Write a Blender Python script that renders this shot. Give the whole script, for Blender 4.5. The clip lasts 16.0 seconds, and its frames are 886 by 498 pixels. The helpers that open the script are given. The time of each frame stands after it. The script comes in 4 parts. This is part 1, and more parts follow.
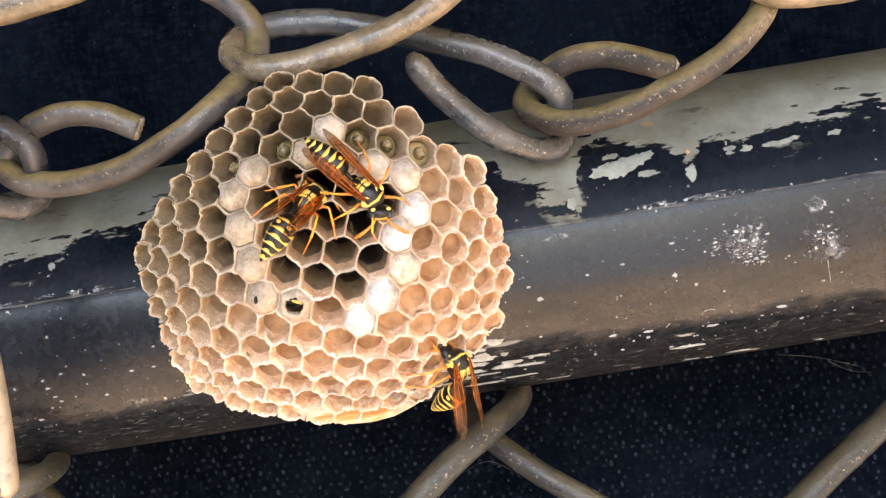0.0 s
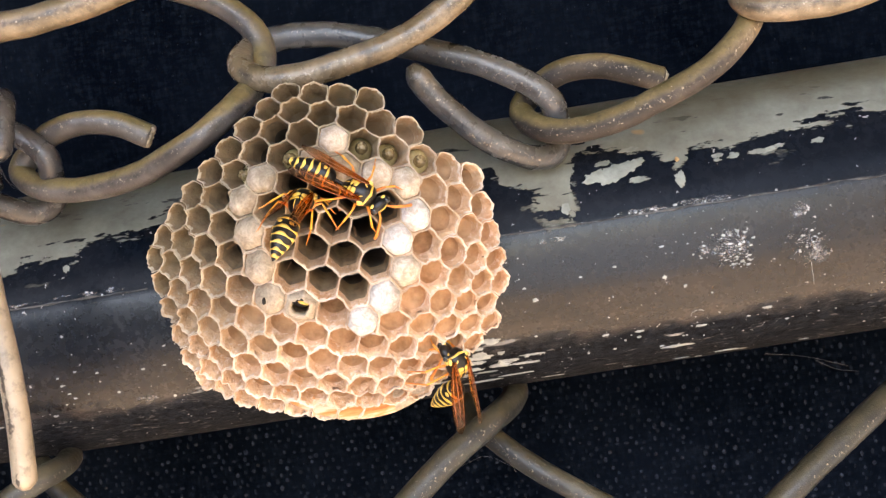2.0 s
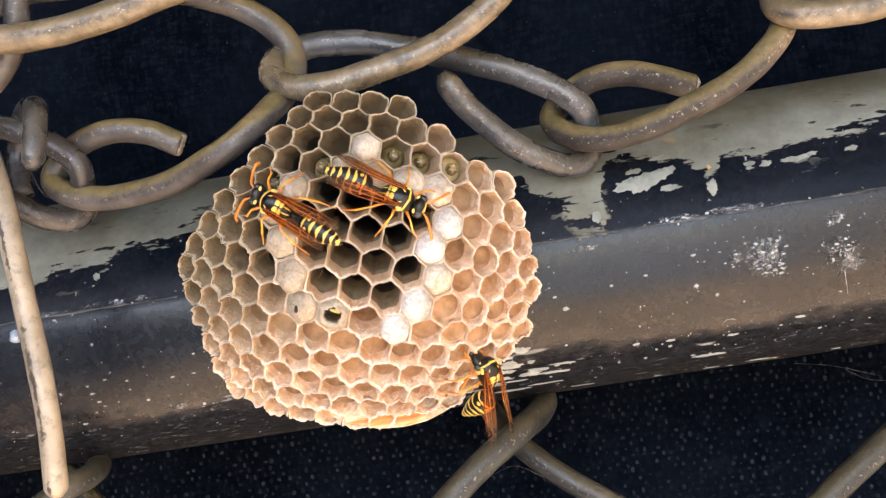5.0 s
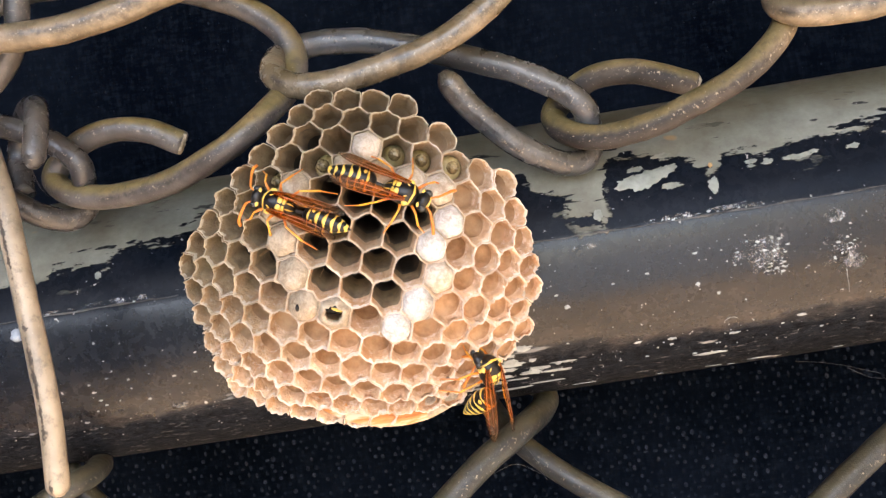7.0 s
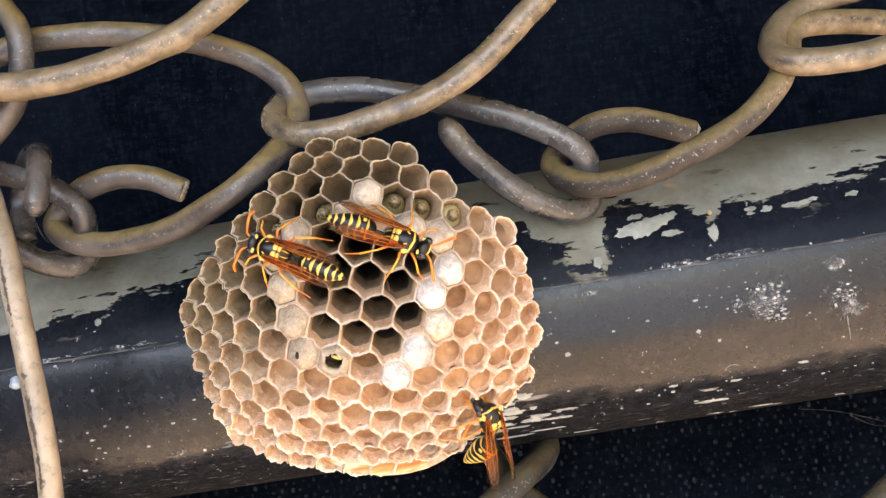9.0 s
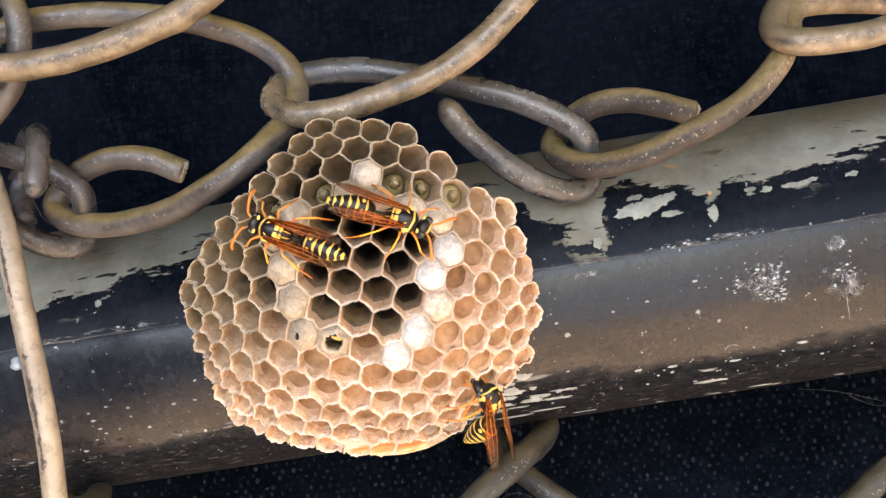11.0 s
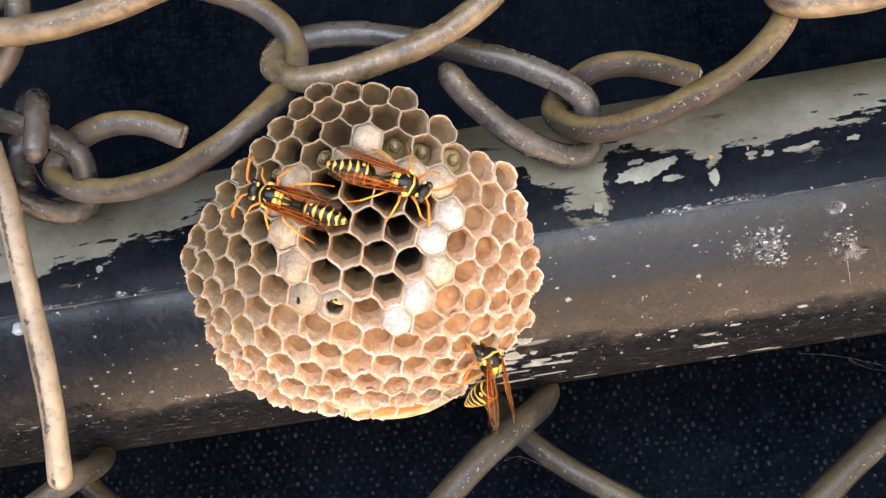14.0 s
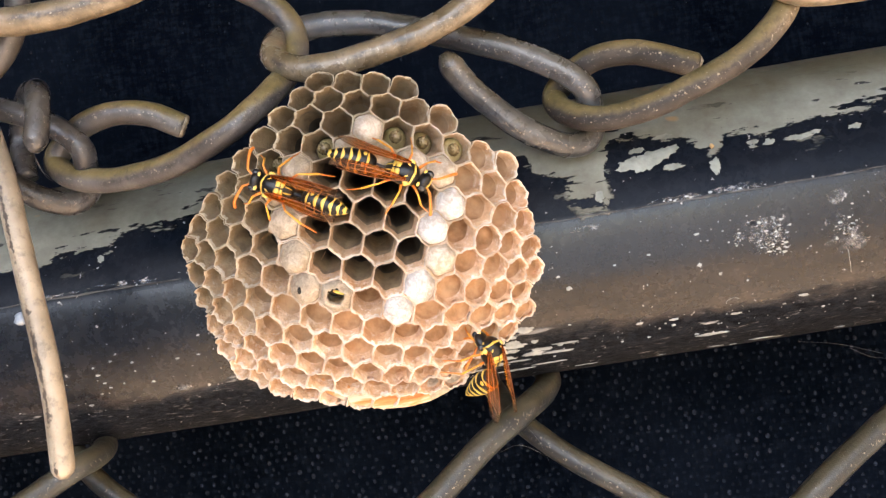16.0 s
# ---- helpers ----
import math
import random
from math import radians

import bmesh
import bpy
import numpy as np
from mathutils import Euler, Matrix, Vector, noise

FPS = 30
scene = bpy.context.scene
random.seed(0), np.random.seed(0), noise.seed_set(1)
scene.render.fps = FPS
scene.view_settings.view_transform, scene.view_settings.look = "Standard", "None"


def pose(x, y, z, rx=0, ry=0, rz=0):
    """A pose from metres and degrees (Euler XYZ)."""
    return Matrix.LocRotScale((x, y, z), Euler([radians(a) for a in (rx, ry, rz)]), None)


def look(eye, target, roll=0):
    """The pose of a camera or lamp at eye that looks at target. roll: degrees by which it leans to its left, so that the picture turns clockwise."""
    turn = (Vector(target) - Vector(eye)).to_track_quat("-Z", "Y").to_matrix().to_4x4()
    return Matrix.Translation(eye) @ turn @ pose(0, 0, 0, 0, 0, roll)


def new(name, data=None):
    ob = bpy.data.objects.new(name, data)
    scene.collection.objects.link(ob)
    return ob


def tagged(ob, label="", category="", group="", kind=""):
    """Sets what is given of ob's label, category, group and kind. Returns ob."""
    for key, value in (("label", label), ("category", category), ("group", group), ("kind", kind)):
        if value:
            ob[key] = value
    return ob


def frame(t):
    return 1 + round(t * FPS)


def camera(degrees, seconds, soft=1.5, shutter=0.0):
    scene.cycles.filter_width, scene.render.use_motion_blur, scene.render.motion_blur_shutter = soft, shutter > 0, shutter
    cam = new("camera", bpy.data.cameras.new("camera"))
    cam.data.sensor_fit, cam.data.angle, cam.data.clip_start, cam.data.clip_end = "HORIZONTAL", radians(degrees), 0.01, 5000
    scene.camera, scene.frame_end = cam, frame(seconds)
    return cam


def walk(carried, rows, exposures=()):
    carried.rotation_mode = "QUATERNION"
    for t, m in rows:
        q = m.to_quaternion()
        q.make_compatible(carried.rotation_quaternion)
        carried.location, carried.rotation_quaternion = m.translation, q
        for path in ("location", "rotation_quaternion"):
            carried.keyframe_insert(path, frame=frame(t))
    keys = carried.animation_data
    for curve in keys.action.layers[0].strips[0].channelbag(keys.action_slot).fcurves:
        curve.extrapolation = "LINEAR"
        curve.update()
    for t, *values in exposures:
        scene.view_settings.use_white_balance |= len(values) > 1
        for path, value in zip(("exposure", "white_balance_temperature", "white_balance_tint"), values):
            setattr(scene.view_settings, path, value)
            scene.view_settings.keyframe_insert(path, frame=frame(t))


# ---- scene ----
cam = camera(45, 16.0, soft=1.4)
walk(cam, [
    (0, pose(0.00136, -0.19145, 0.00392, 89.452, 9.052, 2.400)),
    (0.5, pose(0.00123, -0.19137, 0.00393, 89.499, 9.067, 2.361)),
    (1, pose(0.00153, -0.19243, 0.00411, 89.393, 9.088, 2.325)),
    (1.5, pose(0.00199, -0.19578, 0.00426, 89.497, 9.080, 2.316)),
    (2, pose(0.00178, -0.19847, 0.00439, 89.476, 9.056, 2.372)),
    (2.5, pose(0.00060, -0.19846, 0.00444, 89.650, 8.991, 2.493)),
    (3, pose(0.00011, -0.19824, 0.00462, 89.793, 9.005, 2.875)),
    (3.5, pose(0.00001, -0.19817, 0.00450, 90.026, 9.004, 3.232)),
    (4, pose(-0.00039, -0.19808, 0.00467, 90.078, 8.995, 3.272)),
    (6.5, pose(-0.00038, -0.19794, 0.00475, 89.988, 9.050, 3.346)),
    (7, pose(-0.00028, -0.19789, 0.00478, 89.968, 9.074, 3.383)),
    (7.5, pose(-0.00016, -0.19792, 0.00518, 90.399, 9.017, 3.409)),
    (8, pose(0.00004, -0.19800, 0.00514, 91.602, 8.998, 3.493)),
    (8.2, pose(0.00001, -0.19801, 0.00514, 91.935, 9.004, 3.483)),
    (9.1, pose(-0.00010, -0.19806, 0.00512, 92.382, 9.034, 3.438)),
    (10.3, pose(-0.00025, -0.19812, 0.00510, 91.825, 9.073, 3.379)),
    (10.5, pose(-0.00028, -0.19813, 0.00510, 91.675, 9.079, 3.369)),
    (11, pose(-0.00012, -0.19808, 0.00516, 91.338, 9.087, 3.418)),
    (11.5, pose(-0.00003, -0.19826, 0.00513, 91.039, 9.100, 3.446)),
    (12, pose(-0.00008, -0.19818, 0.00511, 90.725, 9.093, 3.430)),
    (12.5, pose(0.00007, -0.19814, 0.00507, 90.425, 9.123, 3.484)),
    (13, pose(-0.00020, -0.19797, 0.00489, 90.186, 9.170, 3.445)),
    (13.5, pose(-0.00030, -0.19799, 0.00475, 89.916, 9.188, 3.420)),
    (14, pose(-0.00019, -0.19804, 0.00459, 89.653, 9.205, 3.467)),
    (14.5, pose(-0.00031, -0.19806, 0.00454, 89.353, 9.218, 3.431)),
    (15, pose(-0.00037, -0.19798, 0.00437, 89.184, 9.225, 3.436)),
    (15.5, pose(-0.00019, -0.19809, 0.00431, 89.075, 9.331, 3.527)),
    (16, pose(0.00005, -0.19809, 0.00486, 88.996, 9.308, 3.578)),
], exposures=[(0, 3.68, 6550, 12), (1, 3.66, 6550, 12), (2.5, 3.56, 6550, 12), (16, 3.56, 6550, 12)])

# ---- world and sun: low sky and sunlit ground in front, an unseen sky blocker above ----
world = bpy.data.worlds.new("world")
scene.world = world
world.use_nodes = True
wn, wl = world.node_tree.nodes, world.node_tree.links
sky = wn.new("ShaderNodeTexSky")
sky.sky_type, sky.sun_disc = "NISHITA", False
sky.sun_elevation, sky.sun_rotation = radians(42), radians(195)
wn["Background"].inputs[1].default_value = 0.09
wl.new(sky.outputs[0], wn["Background"].inputs[0])
sun = new("sun", bpy.data.lights.new("sun", "SUN"))
sun.data.energy, sun.data.angle, sun.data.color = 5.0, radians(0.5), (1.0, 0.93, 0.82)
# azimuth from +y towards +x
sv = Vector((math.sin(radians(195)) * math.cos(radians(42)), math.cos(radians(195)) * math.cos(radians(42)), math.sin(radians(42))))
sun.matrix_world = look(sv * 5, (0, 0, 0))


# ---- materials ----
class Nodes:
    """A short way to write node materials."""

    def __init__(self, name):
        self.mat = bpy.data.materials.new(name)
        self.mat.use_nodes = True
        self.tree = self.mat.node_tree
        self.bsdf = self.tree.nodes["Principled BSDF"]
        self.coords = self.tree.nodes.new("ShaderNodeTexCoord").outputs["Object"]

    def add(self, kind, **inputs):
        n = self.tree.nodes.new(kind)
        for k, v in inputs.items():
            self.put(n, k.replace("_", " "), v)
        return n

    def put(self, n, key, v):
        sock = n.inputs[int(key[1:]) if key[0] == "i" and key[1:].isdigit() else key]
        if isinstance(v, bpy.types.NodeSocket):
            self.tree.links.new(v, sock)
        else:
            sock.default_value = v

    def noise(self, scale, detail=4.0, rough=0.6, vec=None, dist=0.0):
        n = self.add("ShaderNodeTexNoise", Vector=vec or self.coords, Scale=scale, Detail=detail, Roughness=rough, Distortion=dist)
        return n.outputs["Fac"]

    def ramp(self, fac, stops, mode="LINEAR"):
        n = self.add("ShaderNodeValToRGB", Fac=fac)
        n.color_ramp.interpolation = mode
        while len(n.color_ramp.elements) < len(stops):
            n.color_ramp.elements.new(0.5)
        for e, (p, c) in zip(n.color_ramp.elements, stops):
            e.position = p
            e.color = (*c, 1) if len(c) == 3 else c
        return n.outputs["Color"]

    def grey(self, fac, a, b, va=0.0, vb=1.0):
        n = self.add("ShaderNodeMapRange", Value=fac)
        n.inputs[1].default_value, n.inputs[2].default_value, n.inputs[3].default_value, n.inputs[4].default_value = a, b, va, vb
        return n.outputs[0]

    def math(self, op, a, b=0.0):
        n = self.tree.nodes.new("ShaderNodeMath")
        n.operation = op
        self.put(n, "i0", a), self.put(n, "i1", b)
        return n.outputs[0]

    def mix(self, fac, a, b, kind="MIX"):
        n = self.tree.nodes.new("ShaderNodeMix")
        n.data_type, n.blend_type = "RGBA", kind
        for i, v in ((0, fac), (6, a), (7, b)):
            if isinstance(v, bpy.types.NodeSocket):
                self.tree.links.new(v, n.inputs[i])
            else:
                n.inputs[i].default_value = v if i == 0 else (*v, 1)
        return n.outputs[2]

    def stretch(self, x, y, z):
        n = self.add("ShaderNodeMapping", Vector=self.coords, Scale=(x, y, z))
        return n.outputs[0]

    def bump(self, height, strength=0.3, dist=0.0003, normal=None):
        n = self.add("ShaderNodeBump", Height=height, Strength=strength, Distance=dist)
        if normal:
            self.put(n, "Normal", normal)
        return n.outputs[0]

    def set(self, **kw):
        for k, v in kw.items():
            self.put(self.bsdf, k.replace("_", " "), (*v, 1) if isinstance(v, tuple) and len(v) == 3 and "Radius" not in k else v)
        return self.mat


def m_wire(name, c1, c2, c3, moss=0.0, scuff=0.0, dust=None, gloss=(0.3, 0.48), shine=0.5):
    """Weathered wire; moss: olive growth on its upper side, scuff: a dark worn streak along one side,
    dust: a pale coat that begins along a direction (x, y, z, from, to) of the wire's own space."""
    m = Nodes(name)
    big, fine = m.noise(70, 4, 0.6), m.noise(1700, 3, 0.7)
    col = m.ramp(big, [(0.36, c1), (0.5, c2), (0.64, c3)])
    side = m.add("ShaderNodeSeparateXYZ", Vector=m.add("ShaderNodeNewGeometry").outputs["Normal"])
    ragged = m.math("ADD", m.math("MULTIPLY", m.math("SUBTRACT", m.noise(45, 4, 0.6), 0.5), 1.3), m.math("MULTIPLY", m.math("SUBTRACT", m.noise(620, 4, 0.75), 0.5), 0.45))
    if dust:
        v = m.add("ShaderNodeVectorMath", i0=m.coords, i1=tuple(dust[:3]))
        v.operation = "DOT_PRODUCT"
        lie = m.grey(m.math("ADD", v.outputs["Value"], m.math("MULTIPLY", ragged, 0.0016)), dust[3], dust[4])
        tan = m.ramp(m.noise(190, 5, 0.65), [(0.34, (0.088, 0.066, 0.04)), (0.5, (0.15, 0.114, 0.072)), (0.66, (0.245, 0.188, 0.128))])
        col = m.mix(m.math("MULTIPLY", lie, 0.92), col, tan)
    if moss:
        edge = m.math("ADD", m.math("MULTIPLY", side.outputs[2], 0.9), ragged)
        green = m.mix(m.grey(m.noise(260, 4, 0.65), 0.35, 0.65), (0.098, 0.075, 0.026), (0.185, 0.138, 0.06))
        col = m.mix(m.math("MULTIPLY", m.grey(edge, 0.0, 0.42), moss), col, green)
        # grime and grit gather along the lower edge of the growth
        line = m.math("MULTIPLY", m.grey(edge, -0.42, -0.1), m.grey(edge, 0.2, -0.05))
        col = m.mix(m.math("MULTIPLY", m.math("MULTIPLY", line, m.grey(m.noise(330, 4, 0.7), 0.44, 0.6)), 0.8), col, (0.02, 0.018, 0.017))
        grit = m.math("MULTIPLY", line, m.grey(m.noise(1700, 3, 0.65), 0.6, 0.68))
        col = m.mix(m.math("MULTIPLY", grit, 0.7), col, (0.40, 0.34, 0.26))
    if scuff:
        at = m.math("ADD", m.math("ABSOLUTE", m.math("ADD", side.outputs[0], 0.28)), m.math("MULTIPLY", m.math("SUBTRACT", m.noise(480, 4, 0.75), 0.5), 1.5))
        patchy = m.grey(m.noise(170, 4, 0.7), 0.42, 0.5)
        col = m.mix(m.math("MULTIPLY", m.math("MULTIPLY", m.grey(at, 0.2, 0.1), patchy), scuff), col, (0.022, 0.016, 0.014))
    spots = m.grey(m.noise(480, 5, 0.75), 0.52, 0.68)
    col = m.mix(m.math("MULTIPLY", spots, 0.5), col, (0.03, 0.026, 0.024))
    fleck = m.grey(m.noise(2300, 3, 0.6), 0.67, 0.74)
    col = m.mix(m.math("MULTIPLY", fleck, 0.6), col, (0.42, 0.37, 0.31))
    h = m.math("ADD", m.math("MULTIPLY", m.noise(180, 4, 0.6), 0.8), m.math("ADD", m.math("MULTIPLY", fine, 0.3), m.math("MULTIPLY", m.noise(520, 4, 0.7), 0.4)))
    m.bsdf.inputs["Specular IOR Level"].default_value = shine
    return m.set(Base_Color=col, Roughness=m.grey(m.noise(200, 4, 0.6), 0.35, 0.65, *gloss), Normal=m.bump(h, 0.5, 0.0005))


def m_rail():
    m = Nodes("peeling_paint")
    xyz = m.add("ShaderNodeSeparateXYZ", Vector=m.coords)
    ang = m.math("ARCTAN2", xyz.outputs[2], m.math("MULTIPLY", xyz.outputs[1], -1.0))
    # lower limit of the grey top coat along the rail, in radians round it
    edge = m.add("ShaderNodeFloatCurve", Value=m.grey(m.math("ADD", xyz.outputs[0], m.math("MULTIPLY", m.math("SUBTRACT", m.noise(330, 5, 0.7), 0.5), 0.0045)), -0.12, 0.12))
    pts = [(-0.12, 32), (-0.0862, 28), (-0.081, 22), (-0.0785, 21), (-0.0772, 27.5), (-0.0717, 28), (-0.0691, 25.5), (-0.0656, 28), (-0.0636, 31), (-0.0575, 34), (-0.05, 36), (-0.02, 40), (0.0025, 37.4), (0.0052, 32), (0.006, 27), (0.0082, 26.5), (0.0105, 19.5), (0.013, 14.5), (0.0145, 16.5), (0.0155, 9.5), (0.0163, 14), (0.0169, 24), (0.0180, 37), (0.0233, 37), (0.0286, 33), (0.0326, 30), (0.0336, 23), (0.0352, 23), (0.0368, 30), (0.0418, 30), (0.0486, 31), (0.0543, 32), (0.0635, 34.2), (0.12, 37)]
    c = edge.mapping.curves[0]
    for i, (x, a) in enumerate(pts):
        u = ((x + 0.12) / 0.24, a / 60)
        if i == 0:
            c.points[0].location = u
        elif i == len(pts) - 1:
            c.points[1].location = u
        else:
            c.points.new(*u)
    edge.mapping.update()
    lim = m.math("MULTIPLY", edge.outputs[0], radians(60))
    ragged = m.noise(170, 6, 0.68, m.stretch(0.45, 1, 1), 0.3)
    chips = m.noise(420, 3, 0.6, m.stretch(0.3, 1, 1))
    d = m.math("SUBTRACT", ang, lim)
    d = m.math("ADD", d, m.math("MULTIPLY", m.math("SUBTRACT", ragged, 0.5), 0.22))
    d = m.math("ADD", d, m.math("MULTIPLY", m.math("SUBTRACT", m.noise(620, 4, 0.7, m.stretch(0.28, 1, 1)), 0.5), 0.32))
    coat = m.grey(d, 0.0, 0.014)
    # flakes missing from the coat, and flakes left below it
    gone = m.math("MULTIPLY", m.grey(chips, 0.62, 0.64), m.grey(d, 0.5, 0.1))
    coat = m.math("MULTIPLY", coat, m.math("SUBTRACT", 1.0, gone))
    left = m.math("MULTIPLY", m.grey(m.noise(230, 4, 0.62, m.stretch(0.35, 1, 1)), 0.585, 0.60), m.grey(d, -0.2, -0.06))
    coat = m.math("MAXIMUM", coat, left)
    # specks and smears of pale dirt lower down
    specks = m.grey(m.noise(1100, 2, 0.55), 0.715, 0.735)
    smear = m.math("MULTIPLY", m.grey(m.noise(240, 4, 0.65, m.stretch(0.22, 1, 1)), 0.67, 0.70), m.grey(ang, -0.55, -0.75))
    grime = m.noise(60, 5, 0.65)
    black = m.mix(m.grey(grime, 0.35, 0.7), (0.0026, 0.0042, 0.0075), (0.0075, 0.0092, 0.0135))
    brown = m.math("MULTIPLY", m.grey(m.noise(300, 4, 0.7, m.stretch(0.4, 1, 1)), 0.45, 0.7), m.grey(ang, -0.3, -0.6))
    black = m.mix(m.math("MULTIPLY", brown, 0.45), black, (0.05, 0.036, 0.028))
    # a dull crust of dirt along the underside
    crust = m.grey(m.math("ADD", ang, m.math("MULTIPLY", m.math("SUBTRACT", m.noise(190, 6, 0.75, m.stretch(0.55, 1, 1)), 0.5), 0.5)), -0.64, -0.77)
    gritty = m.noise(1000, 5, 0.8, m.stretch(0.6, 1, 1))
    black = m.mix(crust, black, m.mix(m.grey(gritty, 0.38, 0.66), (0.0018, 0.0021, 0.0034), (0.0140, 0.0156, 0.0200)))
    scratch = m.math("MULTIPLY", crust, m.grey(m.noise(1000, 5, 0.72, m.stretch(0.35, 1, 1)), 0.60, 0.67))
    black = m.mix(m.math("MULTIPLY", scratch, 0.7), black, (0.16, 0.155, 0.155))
    grey = m.ramp(m.noise(120, 5, 0.7), [(0.3, (0.105, 0.105, 0.086)), (0.55, (0.16, 0.165, 0.142)), (0.75, (0.22, 0.228, 0.2))])
    rust = m.grey(m.noise(150, 2, 0.5, m.stretch(0.8, 1, 1)), 0.74, 0.78)
    grey = m.mix(m.math("MULTIPLY", rust, 0.6), grey, (0.33, 0.2, 0.08))
    settled = m.grey(m.math("ADD", ang, m.math("MULTIPLY", m.math("SUBTRACT", m.noise(90, 5, 0.7, m.stretch(0.5, 1, 1)), 0.5), 0.7)), 0.72, 1.05)
    grey = m.mix(m.math("MULTIPLY", settled, 0.55), grey, (0.088, 0.072, 0.036))
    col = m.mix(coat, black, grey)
    dirt = m.math("MULTIPLY", m.math("MAXIMUM", specks, smear), m.math("SUBTRACT", 1.0, coat))
    col = m.mix(dirt, col, (0.3, 0.3, 0.3))
    fine = m.noise(1600, 3, 0.7)
    h = m.math("ADD", m.math("MULTIPLY", m.math("MAXIMUM", coat, dirt), 1.0), m.math("ADD", m.math("MULTIPLY", fine, 0.12), m.math("ADD", m.math("MULTIPLY", ragged, 0.3), m.math("MULTIPLY", m.math("MULTIPLY", crust, gritty), 2.0))))
    rough = m.math("ADD", m.math("MULTIPLY", coat, 0.22), m.math("ADD", m.grey(m.noise(500, 4, 0.7), 0.3, 0.7, 0.2, 0.34), m.math("MULTIPLY", crust, 0.5)))
    m.put(m.bsdf, "Specular IOR Level", m.math("MULTIPLY", m.grey(crust, 0.0, 1.0, 1.0, 0.22), m.grey(ang, 0.11, 0.15, 0.29, 0.055)))
    return m.set(Base_Color=col, Roughness=rough, Normal=m.bump(h, 0.6, 0.00035))


def old_and_shaded(m):
    """Uneven field across the comb: old grey paper plus painted shade towards upper left."""
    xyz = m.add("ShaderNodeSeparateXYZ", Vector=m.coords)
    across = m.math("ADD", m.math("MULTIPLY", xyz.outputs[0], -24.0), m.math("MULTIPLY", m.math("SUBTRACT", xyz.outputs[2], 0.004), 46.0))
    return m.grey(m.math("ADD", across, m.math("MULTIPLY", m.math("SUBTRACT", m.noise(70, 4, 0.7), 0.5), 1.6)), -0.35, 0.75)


def m_rim():
    m = Nodes("fresh_paper")
    n = m.noise(420, 4, 0.65)
    col = m.mix(m.grey(n, 0.35, 0.65), (0.42, 0.315, 0.225), (0.70, 0.59, 0.49))
    # rims grow greyer and darker there too: age plus painted shade
    col = m.mix(m.math("MULTIPLY", old_and_shaded(m), 0.88), col, m.mix(m.grey(m.noise(500, 4, 0.7), 0.35, 0.65), (0.25, 0.195, 0.125), (0.42, 0.345, 0.24)))
    return m.set(Base_Color=col, Roughness=0.85, Normal=m.bump(m.noise(1300, 3, 0.6), 0.7, 0.0002))


def m_paper():
    m = Nodes("nest_paper")
    info = m.add("ShaderNodeObjectInfo").outputs["Random"]
    big, fine = m.noise(90, 5, 0.65), m.noise(900, 4, 0.75, m.stretch(1, 0.35, 1))
    col = m.ramp(big, [(0.3, (0.45, 0.23, 0.098)), (0.5, (0.62, 0.39, 0.218)), (0.72, (0.77, 0.56, 0.385))])
    col = m.mix(m.grey(fine, 0.35, 0.7, 0.0, 0.5), col, (0.70, 0.535, 0.40))
    col = m.mix(m.grey(m.noise(240, 4, 0.65), 0.5, 0.66, 0, 0.8), col, (0.40, 0.18, 0.065))
    col = m.mix(m.grey(m.noise(150, 5, 0.7, None, 0.8), 0.56, 0.68, 0, 0.55), col, (0.40, 0.275, 0.165))
    col = m.mix(m.math("MULTIPLY", info, 0.4), col, (0.46, 0.33, 0.22))
    # darker fibres laid along the cells, and specks
    col = m.mix(m.grey(m.noise(620, 4, 0.7, m.stretch(1, 0.22, 1)), 0.48, 0.66, 0, 0.6), col, (0.31, 0.175, 0.085))
    col = m.mix(m.grey(m.noise(1900, 2, 0.6), 0.66, 0.72, 0, 0.5), col, (0.20, 0.11, 0.05))
    col = m.mix(m.grey(m.noise(1100, 3, 0.7), 0.53, 0.72, 0, 0.65), col, (0.82, 0.705, 0.60))
    # old paper is greyer in an uneven patch, with the dimmer light painted in
    col = m.mix(m.math("MULTIPLY", old_and_shaded(m), 0.92), col, m.mix(m.grey(m.noise(300, 4, 0.7), 0.35, 0.65), (0.115, 0.078, 0.038), (0.205, 0.147, 0.077)))
    h = m.math("ADD", m.math("MULTIPLY", fine, 0.8), m.noise(2600, 2, 0.6))
    m.set(Base_Color=col, Roughness=0.85, Normal=m.bump(h, 0.75, 0.0003))
    # thin paper lets some light through
    thin = m.add("ShaderNodeBsdfTranslucent", Color=m.mix(0.5, col, (0.75, 0.42, 0.2)))
    both = m.add("ShaderNodeMixShader", Fac=0.1)
    m.tree.links.new(m.bsdf.outputs[0], both.inputs[1])
    m.tree.links.new(thin.outputs[0], both.inputs[2])
    m.tree.links.new(both.outputs[0], m.tree.nodes["Material Output"].inputs[0])
    return m.mat


def m_stain_shade():
    # brown-stained cell floors, with the shade inside shallow cells painted in
    m = Nodes("stained_shaded_paper")
    col = m.mix(m.grey(m.noise(260, 4, 0.65), 0.35, 0.65), (0.24, 0.12, 0.05), (0.48, 0.29, 0.155))
    col = m.mix(m.math("MULTIPLY", old_and_shaded(m), 0.9), col, (0.21, 0.162, 0.105))
    return m.set(Base_Color=col, Roughness=0.8, Normal=m.bump(m.noise(780, 3, 0.6), 0.6, 0.0003))


